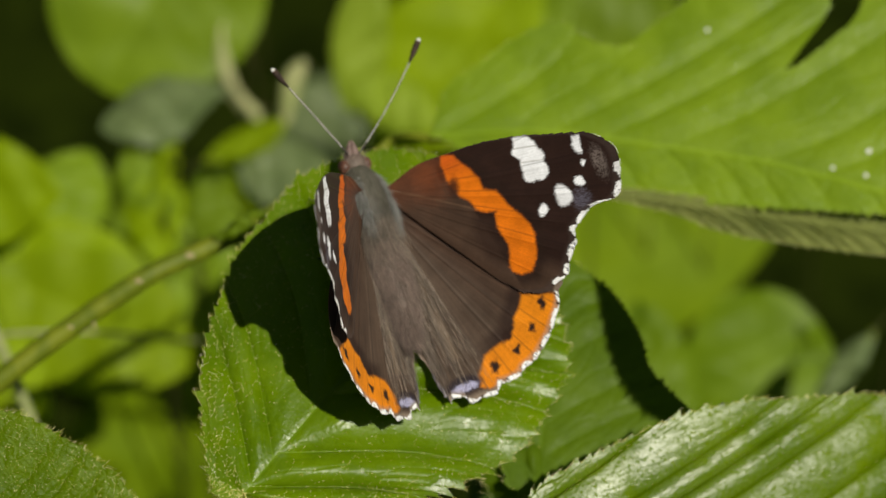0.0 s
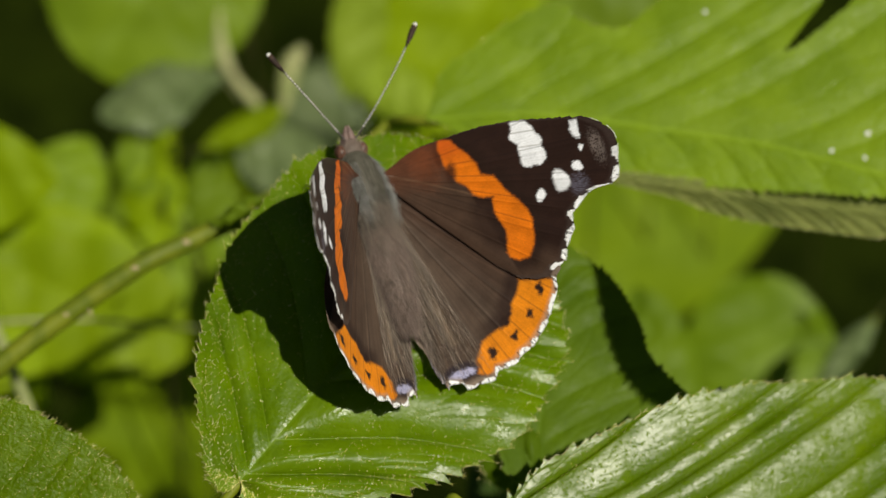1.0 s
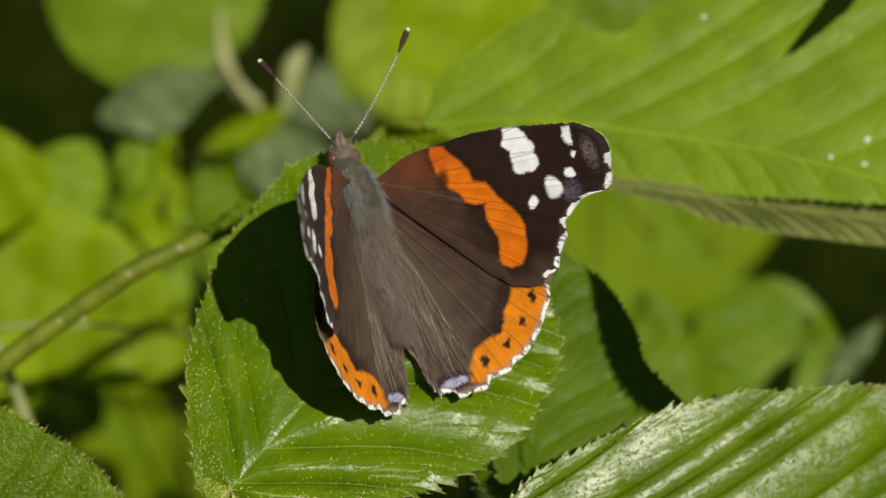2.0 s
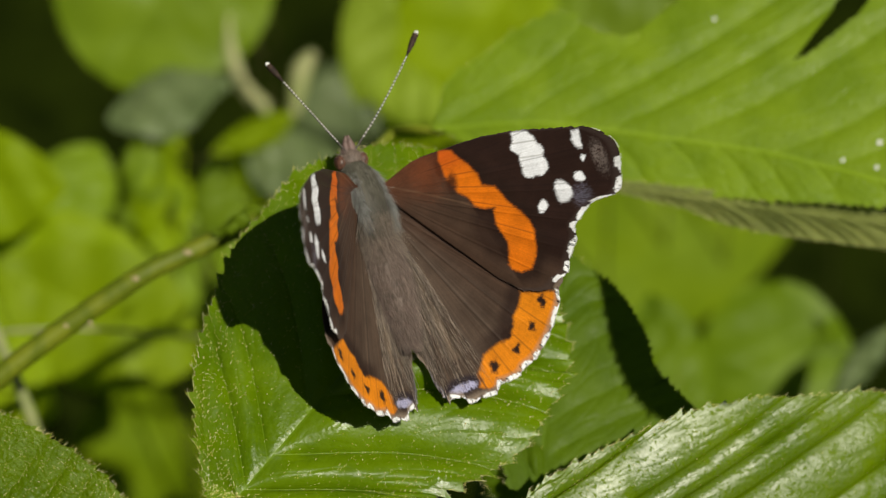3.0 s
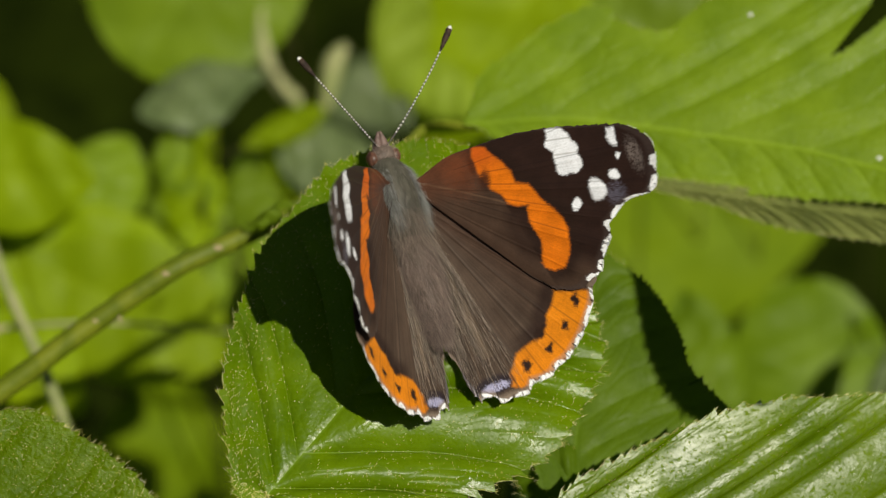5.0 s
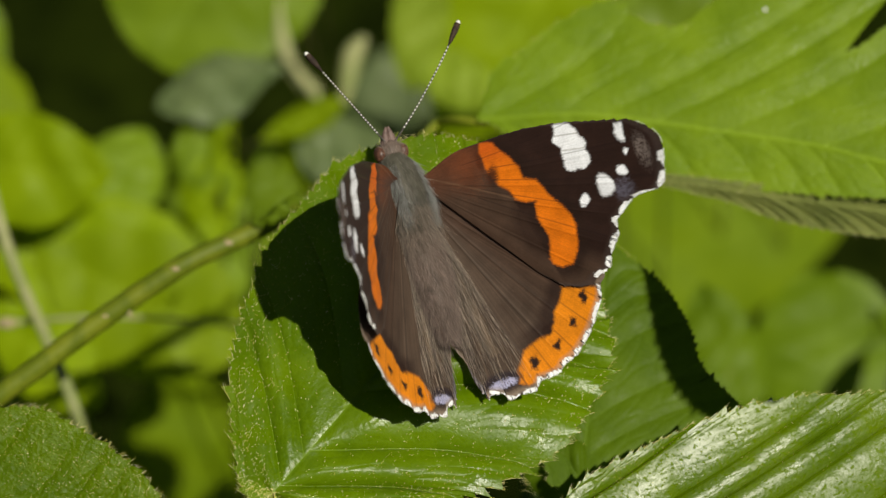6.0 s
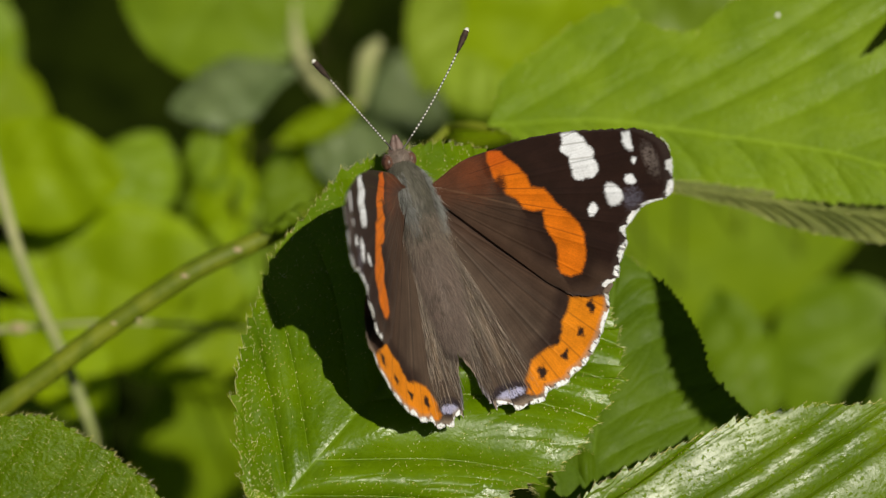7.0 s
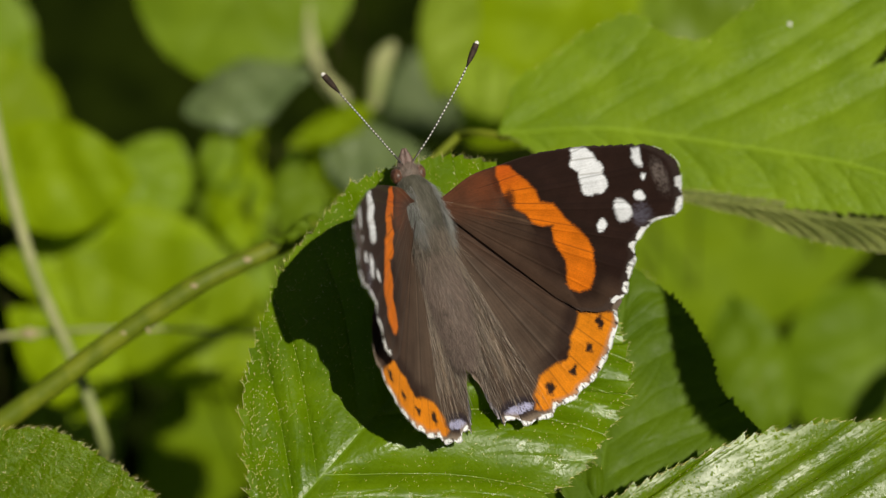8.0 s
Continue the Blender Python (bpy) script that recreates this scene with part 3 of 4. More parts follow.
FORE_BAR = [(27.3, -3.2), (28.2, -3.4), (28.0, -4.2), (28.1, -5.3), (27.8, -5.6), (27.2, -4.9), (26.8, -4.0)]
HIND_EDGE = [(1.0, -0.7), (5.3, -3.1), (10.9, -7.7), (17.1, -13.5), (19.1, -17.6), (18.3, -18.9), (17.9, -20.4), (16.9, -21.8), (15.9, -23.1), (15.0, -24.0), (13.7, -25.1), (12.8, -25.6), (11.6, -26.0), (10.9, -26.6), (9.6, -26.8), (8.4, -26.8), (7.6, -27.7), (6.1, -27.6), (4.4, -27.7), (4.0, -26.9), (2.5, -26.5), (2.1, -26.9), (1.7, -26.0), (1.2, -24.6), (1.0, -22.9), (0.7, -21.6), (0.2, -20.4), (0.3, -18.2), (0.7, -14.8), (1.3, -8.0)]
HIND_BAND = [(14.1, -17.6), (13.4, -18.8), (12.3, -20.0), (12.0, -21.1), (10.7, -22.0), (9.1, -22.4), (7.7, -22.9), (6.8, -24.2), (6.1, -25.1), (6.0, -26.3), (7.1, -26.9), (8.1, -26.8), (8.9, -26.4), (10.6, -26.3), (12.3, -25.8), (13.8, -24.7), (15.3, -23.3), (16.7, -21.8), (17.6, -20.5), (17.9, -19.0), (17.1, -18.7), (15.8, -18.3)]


def distance_inside(pts, poly):
    """Signed distance to a closed outline, positive inside."""
    p, a = np.asarray(pts), np.asarray(poly, float)
    b = np.roll(a, -1, 0)
    e, w = b - a, p[:, None] - a[None]
    t = np.clip((w * e).sum(-1) / (e * e).sum(-1), 0, 1)
    dist = np.linalg.norm(w - t[..., None] * e, axis=-1).min(1)
    cond = (a[None, :, 1] > p[:, None, 1]) != (b[None, :, 1] > p[:, None, 1])
    cross = a[:, 0] + (p[:, None, 1] - a[:, 1]) / (e[:, 1] + 1e-12) * e[:, 0]
    inside = ((p[:, None, 0] < cross) & cond).sum(1) % 2 == 1
    return np.where(inside, dist, -dist)


def blend(base, colour, amount):
    return base + (np.asarray(colour) - base) * np.clip(amount, 0, 1)[:, None]


def soft(x, w):
    return np.clip(x / w + 0.5, 0, 1)


def fringe(col, rho, arc, pts, rng, start, stop, reach):
    """White tufts along the outer margin, broken by dark gaps at the vein ends."""
    lobe = np.abs(np.sin(arc * np.pi * 19 + 0.5 * np.sin(arc * 37)))
    beat = np.clip(1.2 * lobe - 0.06 + 0.16 * np.sin(arc * 2 * np.pi * 83 + 2) + 0.12 * np.sin(arc * 2 * np.pi * 141), 0, 1)
    band = soft(rho - (1 - reach * beat) + 0.0025 * rng.normal(size=len(rho)), 0.003)
    zone = (arc > start) & (arc < stop)
    return blend(col, (0.79, 0.80, 0.81), band * zone * (beat > 0.12))


def forewing_pigment(pts, rho, arc, rng):
    n = len(pts)
    x, y = pts.T
    j = 0.06 * rng.normal(size=n)
    inner = np.array([0.050, 0.029, 0.019])
    col = np.tile(inner, (n, 1))
    col = blend(col, (0.100, 0.034, 0.015), soft(8.0 - x + j, 6) * soft(y + 2.0, 4) * 0.7)
    band = distance_inside(pts, FORE_BAND)
    beyond = soft(x + 0.42 * y - 10.5, 2.5)
    col = blend(col, (0.022, 0.0105, 0.0075), beyond * soft(y + 0.9 * x - 1.0, 3))
    col = blend(col, (0.018, 0.009, 0.006), soft(-np.abs(band) + 1.3, 1.2) * 0.85 * (x + 0.2 * y > 11))
    col = blend(col, (0.020, 0.010, 0.007), soft(1.5 - np.hypot((x - 13.6) / 1.5, (y + 10.2) / 2.6), 0.8) * 0.7)
    col = blend(col, (0.62, 0.148, 0.004), soft(band + j, 0.35))
    col = blend(col, (0.50, 0.085, 0.008), 0.8 * soft(band + j, 0.35) * soft(y + 1.5, 3))
    for cx, cy, rx, ry in ((10.1, -0.9, 0.42, 1.2), (11.0, -3.1, 0.75, 1.0)):
        col = blend(col, (0.025, 0.010, 0.006), 0.9 * soft(1 - np.hypot((x - cx) / rx, (y - cy - 0.5 * (x - cx)) / ry) + 3 * j, 0.7))
    col = blend(col, (0.22, 0.050, 0.010), 0.38 * soft(1 - np.hypot((x - 8.6) / 1.9, (y + 0.4) / 2.4) + 5 * j, 1.6) * (band < 0))
    white = (0.78, 0.80, 0.84)
    wx = x + 0.11 * np.sin(2.3 * y + 1) + 0.06 * np.sin(5.1 * x + 2.0 * y)
    wy = y + 0.11 * np.sin(2.6 * x) + 0.06 * np.sin(4.3 * y - 3.0 * x)
    ragged = np.stack([wx, wy], -1)
    col = blend(col, white, soft(distance_inside(ragged, FORE_PATCH) + j, 0.22))
    for cy in (-2.2, -4.0):
        col = blend(col, (0.3, 0.29, 0.28), 0.6 * soft(0.09 - np.abs(y - cy + 0.25 * (x - 21.5)), 0.1) * (distance_inside(pts, FORE_PATCH) > 0.1))
    col = blend(col, white, soft(distance_inside(ragged, FORE_BAR) + j, 0.22))
    for cx, cy, r in ((27.4, -6.5, 0.30), (26.2, -8.4, 0.60), (20.5, -9.8, 0.62)):
        col = blend(col, white, soft(r - np.hypot(wx - cx, wy - cy) + j, 0.22))
    col = blend(col, white, soft(1 - np.hypot((wx - 23.6) / 1.02, (wy + 9.2) / 1.3) + j, 0.25))
    speck = rng.uniform(size=n)
    col = blend(col, (0.26, 0.26, 0.36), 0.4 * soft(1.1 - np.hypot(x - 25.6, y + 10.4) + 3 * j, 0.9) * (speck > 0.4))
    col = blend(col, (0.24, 0.20, 0.18), 0.5 * soft(1 - np.hypot((x - 29.4) / 0.8, (y + 7.2) / 1.9) + 2 * j, 0.7) * (speck > 0.3))
    # veins run out from the root as thin dark lines
    ang = np.degrees(np.arctan2(y + 0.1, x - 2.8))
    for a in (-6, -15, -24, -33, -41):
        col = blend(col, np.array([0.012, 0.006, 0.005]), 0.45 * soft(0.07 - np.abs(np.radians(ang - a - 3.5 * rho)) * rho * 28, 0.08) * (rho > 0.3))
    col = blend(col, (0.20, 0.12, 0.07), 0.22 * soft(0.12 - np.abs(np.radians(ang + 31 + 5 * rho)) * rho * 28, 0.15) * (rho < 0.5))
    edge = soft(rho - 0.965, 0.02)
    col = blend(col, (0.05, 0.035, 0.03), edge * 0.6)
    return fringe(col, rho, arc, pts, rng, 0.33, 0.72, 0.025)


def hindwing_pigment(pts, rho, arc, rng):
    n = len(pts)
    x, y = pts.T
    j = 0.06 * rng.normal(size=n)
    col = np.tile(np.array([0.062, 0.042, 0.030]), (n, 1))
    ang = np.degrees(np.arctan2(y + 3.3, x - 1.8))
    col = blend(col, (0.046, 0.026, 0.017), soft(ang + 57, 20))
    streaks = np.interp(ang, np.linspace(-110, -20, 160), np.random.default_rng(5).normal(size=160))
    col = col * (1 + 0.16 * np.clip(streaks, -1.5, 1.5))[:, None]
    col = blend(col, (0.17, 0.125, 0.085), 0.5 * soft(0.35 - np.abs(ang + 83) / 8, 0.4) * (rho < 0.8))
    band = distance_inside(pts, HIND_BAND)
    dark = soft(-np.abs(band + 0.6) + 1.1, 1.0) * (band < 0.2) * (rho < 0.93)
    col = blend(col, (0.022, 0.012, 0.009), dark * 0.8 * soft(x - 8, 3))
    col = blend(col, (0.60, 0.19, 0.006), soft(band + j, 0.4))
    for cx, cy, rx, ry in ((16.0, -19.4, 0.55, 0.85), (14.0, -21.8, 0.5, 0.6), (11.5, -23.6, 0.55, 0.55), (8.4, -24.6, 0.65, 0.8), (10.9, -21.6, 0.9, 0.7)):
        dx, dy = x - cx + 0.12 * np.sin(6 * y + cx), y - cy + 0.12 * np.sin(6 * x + cy)
        col = blend(col, (0.020, 0.010, 0.007), soft(1 - np.hypot(dx / (0.8 * rx), (dy - 0.4 * dx) / (0.95 * ry)) + 2.5 * j, 0.6))
    for a in (-47, -54, -62, -70, -78):
        col = blend(col, np.array([0.03, 0.015, 0.010]), 0.42 * soft(0.07 - np.abs(np.radians(ang - a)) * rho * 24, 0.1) * (rho > 0.62))
    speck = rng.uniform(size=n)
    col = blend(col, (0.02, 0.014, 0.018), soft(1.2 - np.hypot((x - 4.2) / 1.9, (y + 25.5) / 0.9) + j, 0.4))
    col = blend(col, (0.34, 0.34, 0.50), soft(0.95 - np.hypot((x - 4.3) / 1.7, (y + 25.75) / 0.55) + 2 * j, 0.3) * (speck > 0.2))
    col = blend(col, (0.28, 0.22, 0.17), soft(rho - 0.972, 0.02) * 0.6)
    col = blend(col, (0.30, 0.30, 0.36), 0.7 * soft(rho - 0.955 + 0.2 * j, 0.02) * (arc > 0.70) * (arc < 0.80) * (speck > 0.3))
    return fringe(col, rho, arc, pts, rng, 0.17, 0.69, 0.019)


def wing(name, edge, pigment, side, parent, lift, camber, seed, label):
    """One wing, hinged on the body axis: the outline is filled from the root, bowed a little and rippled by its veins."""
    rng = np.random.default_rng(seed)
    edge = np.asarray(edge, float)
    na, nr = 480, 170
    line = smooth_line(np.vstack([edge, edge[:1]]), na)
    root = edge[0] + np.array([0.15, -0.25])
    arc = np.linspace(0, 1, na)
    outer = (arc > 0.12) & (arc < 0.8)
    ragged = (outer * 0.05 * rng.normal(size=na))[:, None]
    rho = 1 - (1 - np.linspace(0, 1, nr)) ** 1.35
    P = root + rho[:, None, None] * (line - root)[None] + rho[:, None, None] ** 30 * ragged[None]
    R, A = np.meshgrid(rho, arc, indexing="ij")
    pts = P.reshape(-1, 2)
    ang = np.degrees(np.arctan2(P[..., 1] - root[1], P[..., 0] - root[0]))
    z = camber * P[..., 0] ** 2 + (0.06 if "fore" in name else 0.025) * R * np.sin(ang * 0.8)
    # veins stand up as fine ridges
    for vein in ((-6, -15, -24, -33, -41, -50) if "fore" in name else (-40, -47, -54, -62, -70, -78, -87)):
        z = z + 0.05 * np.exp(-(np.radians(ang - vein - 3.5 * R) * R * 26 / 0.13) ** 2) * np.clip(R * 4, 0, 1) * np.clip((1 - R) * 8, 0, 1)
    if side < 0:
        z = z - 1.1 * (1 - R) ** 4                     # left root bent aside to fit the camera's view of the thorax
    v = np.stack([side * P[..., 0], P[..., 1], z], -1).reshape(-1, 3) * MM
    f = grid_faces(nr, na)
    if side > 0:
        f = f[:, ::-1]
    col = pigment(pts, R.ravel(), A.ravel(), rng)
    me = mesh_of(name, v, f, colours=np.clip(col, 0.002, 0.9), uv=np.stack([A.ravel(), R.ravel()], -1))
    ob = part(name, me, WING, parent, label, lift)
    # fringe hairs on the outer margin
    pick = rng.choice(np.where((arc > 0.24) & (arc < 0.7) & (np.abs(np.sin(arc * np.pi * 19 + 0.5 * np.sin(arc * 37))) > 0.35))[0], 700)
    ends = np.stack([side * line[pick, 0], line[pick, 1], z[-1, pick]], -1) * MM
    way = np.stack([side * (line[pick, 0] - root[0]), line[pick, 1] - root[1], 0 * pick], -1)
    way = way / np.linalg.norm(way, axis=1)[:, None] + rng.normal(0, 0.25, way.shape)
    vv, ff = hairs(ends, way, rng.uniform(0.06, 0.22, len(pick)) * MM, 0.026 * MM, rng)
    tagged(part("margin_fringe", mesh_of("margin_fringe", vv, ff), FRINGE, ob, "white hair fringe on the wing margin"), kind="stuff")
    return ob, v.reshape(nr, na, 3), arc


def revolve(profile, sides=28, squash=1.0, sag=0.0):
    """A body of round sections along y: rows of (y, radius)."""
    pr = smooth_line(profile, 40)
    a = np.linspace(0, 2 * np.pi, sides, endpoint=False)
    r = np.maximum(pr[:, 1], 0.01)
    v = np.stack([r[:, None] * np.cos(a), np.repeat(pr[:, :1], sides, 1), squash * r[:, None] * np.sin(a) - sag * (pr[:, :1] - pr[0, 0]) ** 2], -1)
    faces = grid_faces(40, sides, True).tolist() + [list(range(sides)), list(range(39 * sides, 40 * sides))[::-1]]
    return v.reshape(-1, 3) * MM, faces, pr


def fur(name, parent, profile, count, length, mat, seed, lift=0.35, top_only=True, lie=-1.0, sag=0.0, span=(-0.5, np.pi + 0.5), width=0.010):
    rng = np.random.default_rng(seed)
    pr = smooth_line(profile, 200)
    i = rng.integers(4, 196, count)
    a = rng.uniform(span[0], span[1], count) if top_only else rng.uniform(0, 2 * np.pi, count)
    nrm = np.stack([np.cos(a), 0 * a, np.sin(a)], -1)
    roots = np.stack([pr[i, 1] * np.cos(a), pr[i, 0], pr[i, 1] * np.sin(a) - sag * (pr[i, 0] - pr[0, 0]) ** 2], -1) * MM
    ways = nrm * lift + np.array([0, lie, 0]) + rng.normal(0, 0.22, (count, 3))
    vv, ff = hairs(roots, ways, rng.uniform(0.5, 1.0, count) * length * MM, width * MM, rng)
    return tagged(part(name, mesh_of(name, vv, ff), mat, parent), kind="stuff")


def antenna(parent, root, tip, bow):
    root, tip = np.array(root), np.array(tip)
    mid = (root + tip) / 2 + np.array(bow)
    pts = [root, (root + mid) / 2 + 0.3 * np.array(bow), mid, (mid + tip) / 2 + 0.3 * np.array(bow), tip]
    line = smooth_line(pts, 200)
    shaft_end, club_end = line[168], line[190]
    count, sides = 240, 8
    vv, ff = tube(line[:172] * MM, [0.12 * MM, 0.088 * MM, 0.092 * MM, 0.11 * MM], count, sides)
    t = np.repeat(np.linspace(0, 1, count), sides)
    ring = (t * 30) % 1.0
    col = np.where((ring < 0.36)[:, None], (0.62, 0.59, 0.53), (0.012, 0.009, 0.007))
    col[t < 0.12] = (0.03, 0.022, 0.016)
    ob = part("antenna", mesh_of("antenna", vv, ff, colours=col), PIGMENT, parent, "black antenna with fine white rings")
    vv, ff = tube(line[158:194:5] * MM, [0.10 * MM, 0.25 * MM, 0.36 * MM, 0.40 * MM, 0.36 * MM], 24, 12)
    part("club", mesh_of("club", vv, ff), CUTICLE, ob, "dark brown antenna club")
    vv, ff = tube(line[192:200:2] * MM, [0.35 * MM, 0.29 * MM, 0.24 * MM, 0.10 * MM], 16, 12)
    part("club_tip", mesh_of("club_tip", vv, ff), FRINGE, ob, "cream antenna tip")


FORE_RIGHT, HIND_RIGHT = pose(0, 0, 0.0002, 11, -45, 0), pose(0, 0, 0.0003, 3, -27, 0)
FORE_LEFT, HIND_LEFT = pose(0.0007, 0.0003, 0.0004, 15.9, 47.5, 4.4), pose(0.0003, 0.0003, 0.0002, 6.3, 26.7, 4.0)


def build_butterfly():
    body = new("butterfly")
    body.matrix_world = pose(-0.00892, 0.00782, 0.00216, 29.1, 9.5, 25.6)
    body.empty_display_size = 0.005
    tagged(body, "brown butterfly, orange bands, white spots, wings half open on leaf", "butterfly")
    thorax_line = [(4.2, 0.9), (3.4, 1.7), (1.5, 2.7), (-1.5, 3.1), (-4.0, 2.8), (-6.5, 2.0)]
    vv, ff, _ = revolve(thorax_line)
    part("thorax", mesh_of("thorax", vv, ff), THORAX, body, "grey-green furry thorax")
    abdomen_line = [(-5.0, 1.6), (-6.5, 2.1), (-9.0, 2.5), (-12.0, 2.4), (-15.0, 1.9), (-17.5, 1.2), (-19.0, 0.3)]
    vv, ff, pr = revolve(abdomen_line)
    part("abdomen", mesh_of("abdomen", vv, ff), ABDOMEN, body, "brown furry abdomen")
    vv, ff, _ = revolve([(5.9, 0.4), (5.5, 1.0), (4.8, 1.4), (4.0, 1.4), (3.0, 0.9)])
    head = part("head", mesh_of("head", vv, ff), ABDOMEN, body, "small grey-brown head")
    for s in (-1, 1):
        bm = bmesh.new()
        bmesh.ops.create_icosphere(bm, subdivisions=3, radius=0.95 * MM)
        me = bpy.data.meshes.new("eye")
        bm.to_mesh(me)
        bm.free()
        me.polygons.foreach_set("use_smooth", np.ones(len(me.polygons), bool))
        part("eye", me, EYE, head, "red-brown compound eye", pose(s * 1.45 * MM, 4.3 * MM, 0.1 * MM) @ Matrix.Diagonal((0.75, 1.0, 1.0, 1)))
        vv, ff = tube(np.array([(s * 0.42, 4.8, 0.2), (s * 0.36, 6.0, 0.6), (s * 0.14, 7.2, 1.2)]) * MM, [0.7 * MM, 0.55 * MM, 0.12 * MM], 16, 10)
        part("palp", mesh_of("palp", vv, ff), PALP, head, "brown scaly palp")
    fur("thorax_fur", body, thorax_line, 8000, 1.5, FUR_GREY, 11, 0.16, width=0.012)
    fur("abdomen_fur", body, abdomen_line, 12000, 2.2, FUR_BROWN, 12, 0.2)
    fur("neck_fur", body, [(-2.5, 2.9), (-4.5, 2.7), (-6.5, 2.2), (-8.0, 2.3)], 3500, 3.4, SILK, 14, 0.15)
    fur("side_fur", body, [(3.0, 1.9), (1.0, 2.75), (-2.0, 3.05), (-5.0, 2.6)], 1500, 2.2, FUR_PALE, 15, 0.3, span=(0.60, 1.0), width=0.018)
    fur("side_fur", body, [(3.0, 1.9), (1.0, 2.75), (-2.0, 3.05), (-5.0, 2.6)], 1100, 2.0, FUR_PALE, 16, 0.3, span=(1.95, 2.35), width=0.018)
    fur("head_fur", head, [(5.8, 0.6), (5.0, 1.3), (4.0, 1.4), (3.0, 1.0)], 900, 0.9, FUR_BROWN, 13, 0.7, True, 0.3)
    antenna(body, (0.6, 5.4, 0.9), (10.9, 17.1, 6.0), (0.3, -0.3, 0.2))
    antenna(body, (-0.6, 5.4, 0.9), (-7.6, 17.6, 2.3), (0.0, -0.3, 0.3))
    # four walking legs, thin, bent at the knee
    for s in (-1, 1):
        for y0, y1, out in ((1.0, 2.0, 4.8), (-2.0, -5.5, 6.0)):
            pts = np.array([(s * 1.2, y0, -1.6), (s * out * 0.55, (y0 + y1) / 2, -1.2), (s * out * 0.85, y1, -4.0), (s * out, y1 + 0.8, -5.2)]) * MM
            vv, ff = tube(pts, [0.22 * MM, 0.17 * MM, 0.12 * MM, 0.08 * MM], 24, 8)
            part("leg", mesh_of("leg", vv, ff), CUTICLE, body, "thin dark leg")
    wings = {}
    for s, fa, ha in ((1, FORE_RIGHT, HIND_RIGHT), (-1, FORE_LEFT, HIND_LEFT)):
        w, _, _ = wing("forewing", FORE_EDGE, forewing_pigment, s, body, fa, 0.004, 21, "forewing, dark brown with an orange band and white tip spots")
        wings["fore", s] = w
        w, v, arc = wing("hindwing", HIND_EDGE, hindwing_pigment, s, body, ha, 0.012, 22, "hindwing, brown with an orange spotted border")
        wings["hind", s] = w
        rng = np.random.default_rng(31)
        n = 5200
        ia = np.concatenate([rng.integers(int(0.52 * 480), int(0.99 * 480), n - 500), rng.integers(int(0.93 * 480), 480, 500)])
        ir = np.concatenate([rng.triangular(8, 20, 140, n - 500).astype(int), rng.integers(50, 130, 500)])
        roots = v[ir, ia]
        ways = v[np.minimum(ir + 18, 169), ia] - roots + np.array([0, 0, 0.10 * MM])
        ways = ways / np.linalg.norm(ways, axis=1)[:, None] + rng.normal(0, 0.05, ways.shape) + (0, 0, 0.06)
        inner = ia > 0.93 * 480
        ways[inner] += (-0.5 * s, 0, 0.1)
        vv, ff = hairs(roots, ways, rng.uniform(1.2, 4.2, n) * np.where(inner, 0.6, 1.0) * MM, 0.017 * MM, rng)
        tagged(part("wing_hair", mesh_of("wing_hair", vv, ff), SILK, w, "long silky brown hair near the body"), kind="stuff")
    return body, wings


# ---------------------------------------------------------------- the place
build_ground()
SOFT = dict(rib=0.4, pleat=0.00018, amp=0.0005)          # leaves farther off, veins and teeth flattened to look blurred from the camera
quilted_leaf((-0.0227, -0.0236, -0.0155), (0.0073, 0.0125, -0.0013), (0.133, -0.457, 0.879),
             [(-2.2, 0.6), (-1.6, 3.4), (-0.3, 4.9), (3.7, 9.2), (6.8, 12.1), (10.2, 14.3), (13.5, 16.0), (18.1, 17.8), (23.7, 19.6), (28.8, 19.7), (35.2, 19.8), (40.3, 17.5), (44.8, 14.1), (47.6, 9.8), (48.5, 5.6)],
             [(-1.5, -2.9), (1.3, -7.2), (5.1, -10.8), (9.4, -14.0), (16.7, -18.3), (21.5, -20.5), (26.4, -21.8), (33.8, -20.8), (36.9, -20.0), (40.0, -17.6), (44.1, -11.2), (46.7, -6.6)],
             FRESH, "fresh green toothed bramble leaf under the butterfly", foot=(-0.0324, -0.0231, -0.0585), lag=0.75, ribs=(9, 8), teeth=(48, 42), amp=(0.6, 0.9), pleat=(0.6, 1.7), quilt=0.06, netting=0.25, dip=(-6, -3), seed=4, edge_hairs=1200, top_hairs=4200, hair=(0.26, 0.044), size=(520, 72))
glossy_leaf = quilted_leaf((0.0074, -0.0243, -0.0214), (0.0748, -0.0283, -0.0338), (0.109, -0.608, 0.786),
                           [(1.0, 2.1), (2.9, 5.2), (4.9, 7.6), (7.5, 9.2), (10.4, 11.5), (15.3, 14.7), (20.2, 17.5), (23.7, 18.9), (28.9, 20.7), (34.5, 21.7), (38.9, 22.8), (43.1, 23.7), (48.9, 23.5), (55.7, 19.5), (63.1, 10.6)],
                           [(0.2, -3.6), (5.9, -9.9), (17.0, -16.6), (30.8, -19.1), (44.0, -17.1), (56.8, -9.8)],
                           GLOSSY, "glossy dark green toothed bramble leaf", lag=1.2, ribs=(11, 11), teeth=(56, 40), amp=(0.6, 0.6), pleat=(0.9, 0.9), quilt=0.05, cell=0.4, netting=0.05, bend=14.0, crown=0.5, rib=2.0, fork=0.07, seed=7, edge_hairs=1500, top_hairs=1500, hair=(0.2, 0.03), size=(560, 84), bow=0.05)
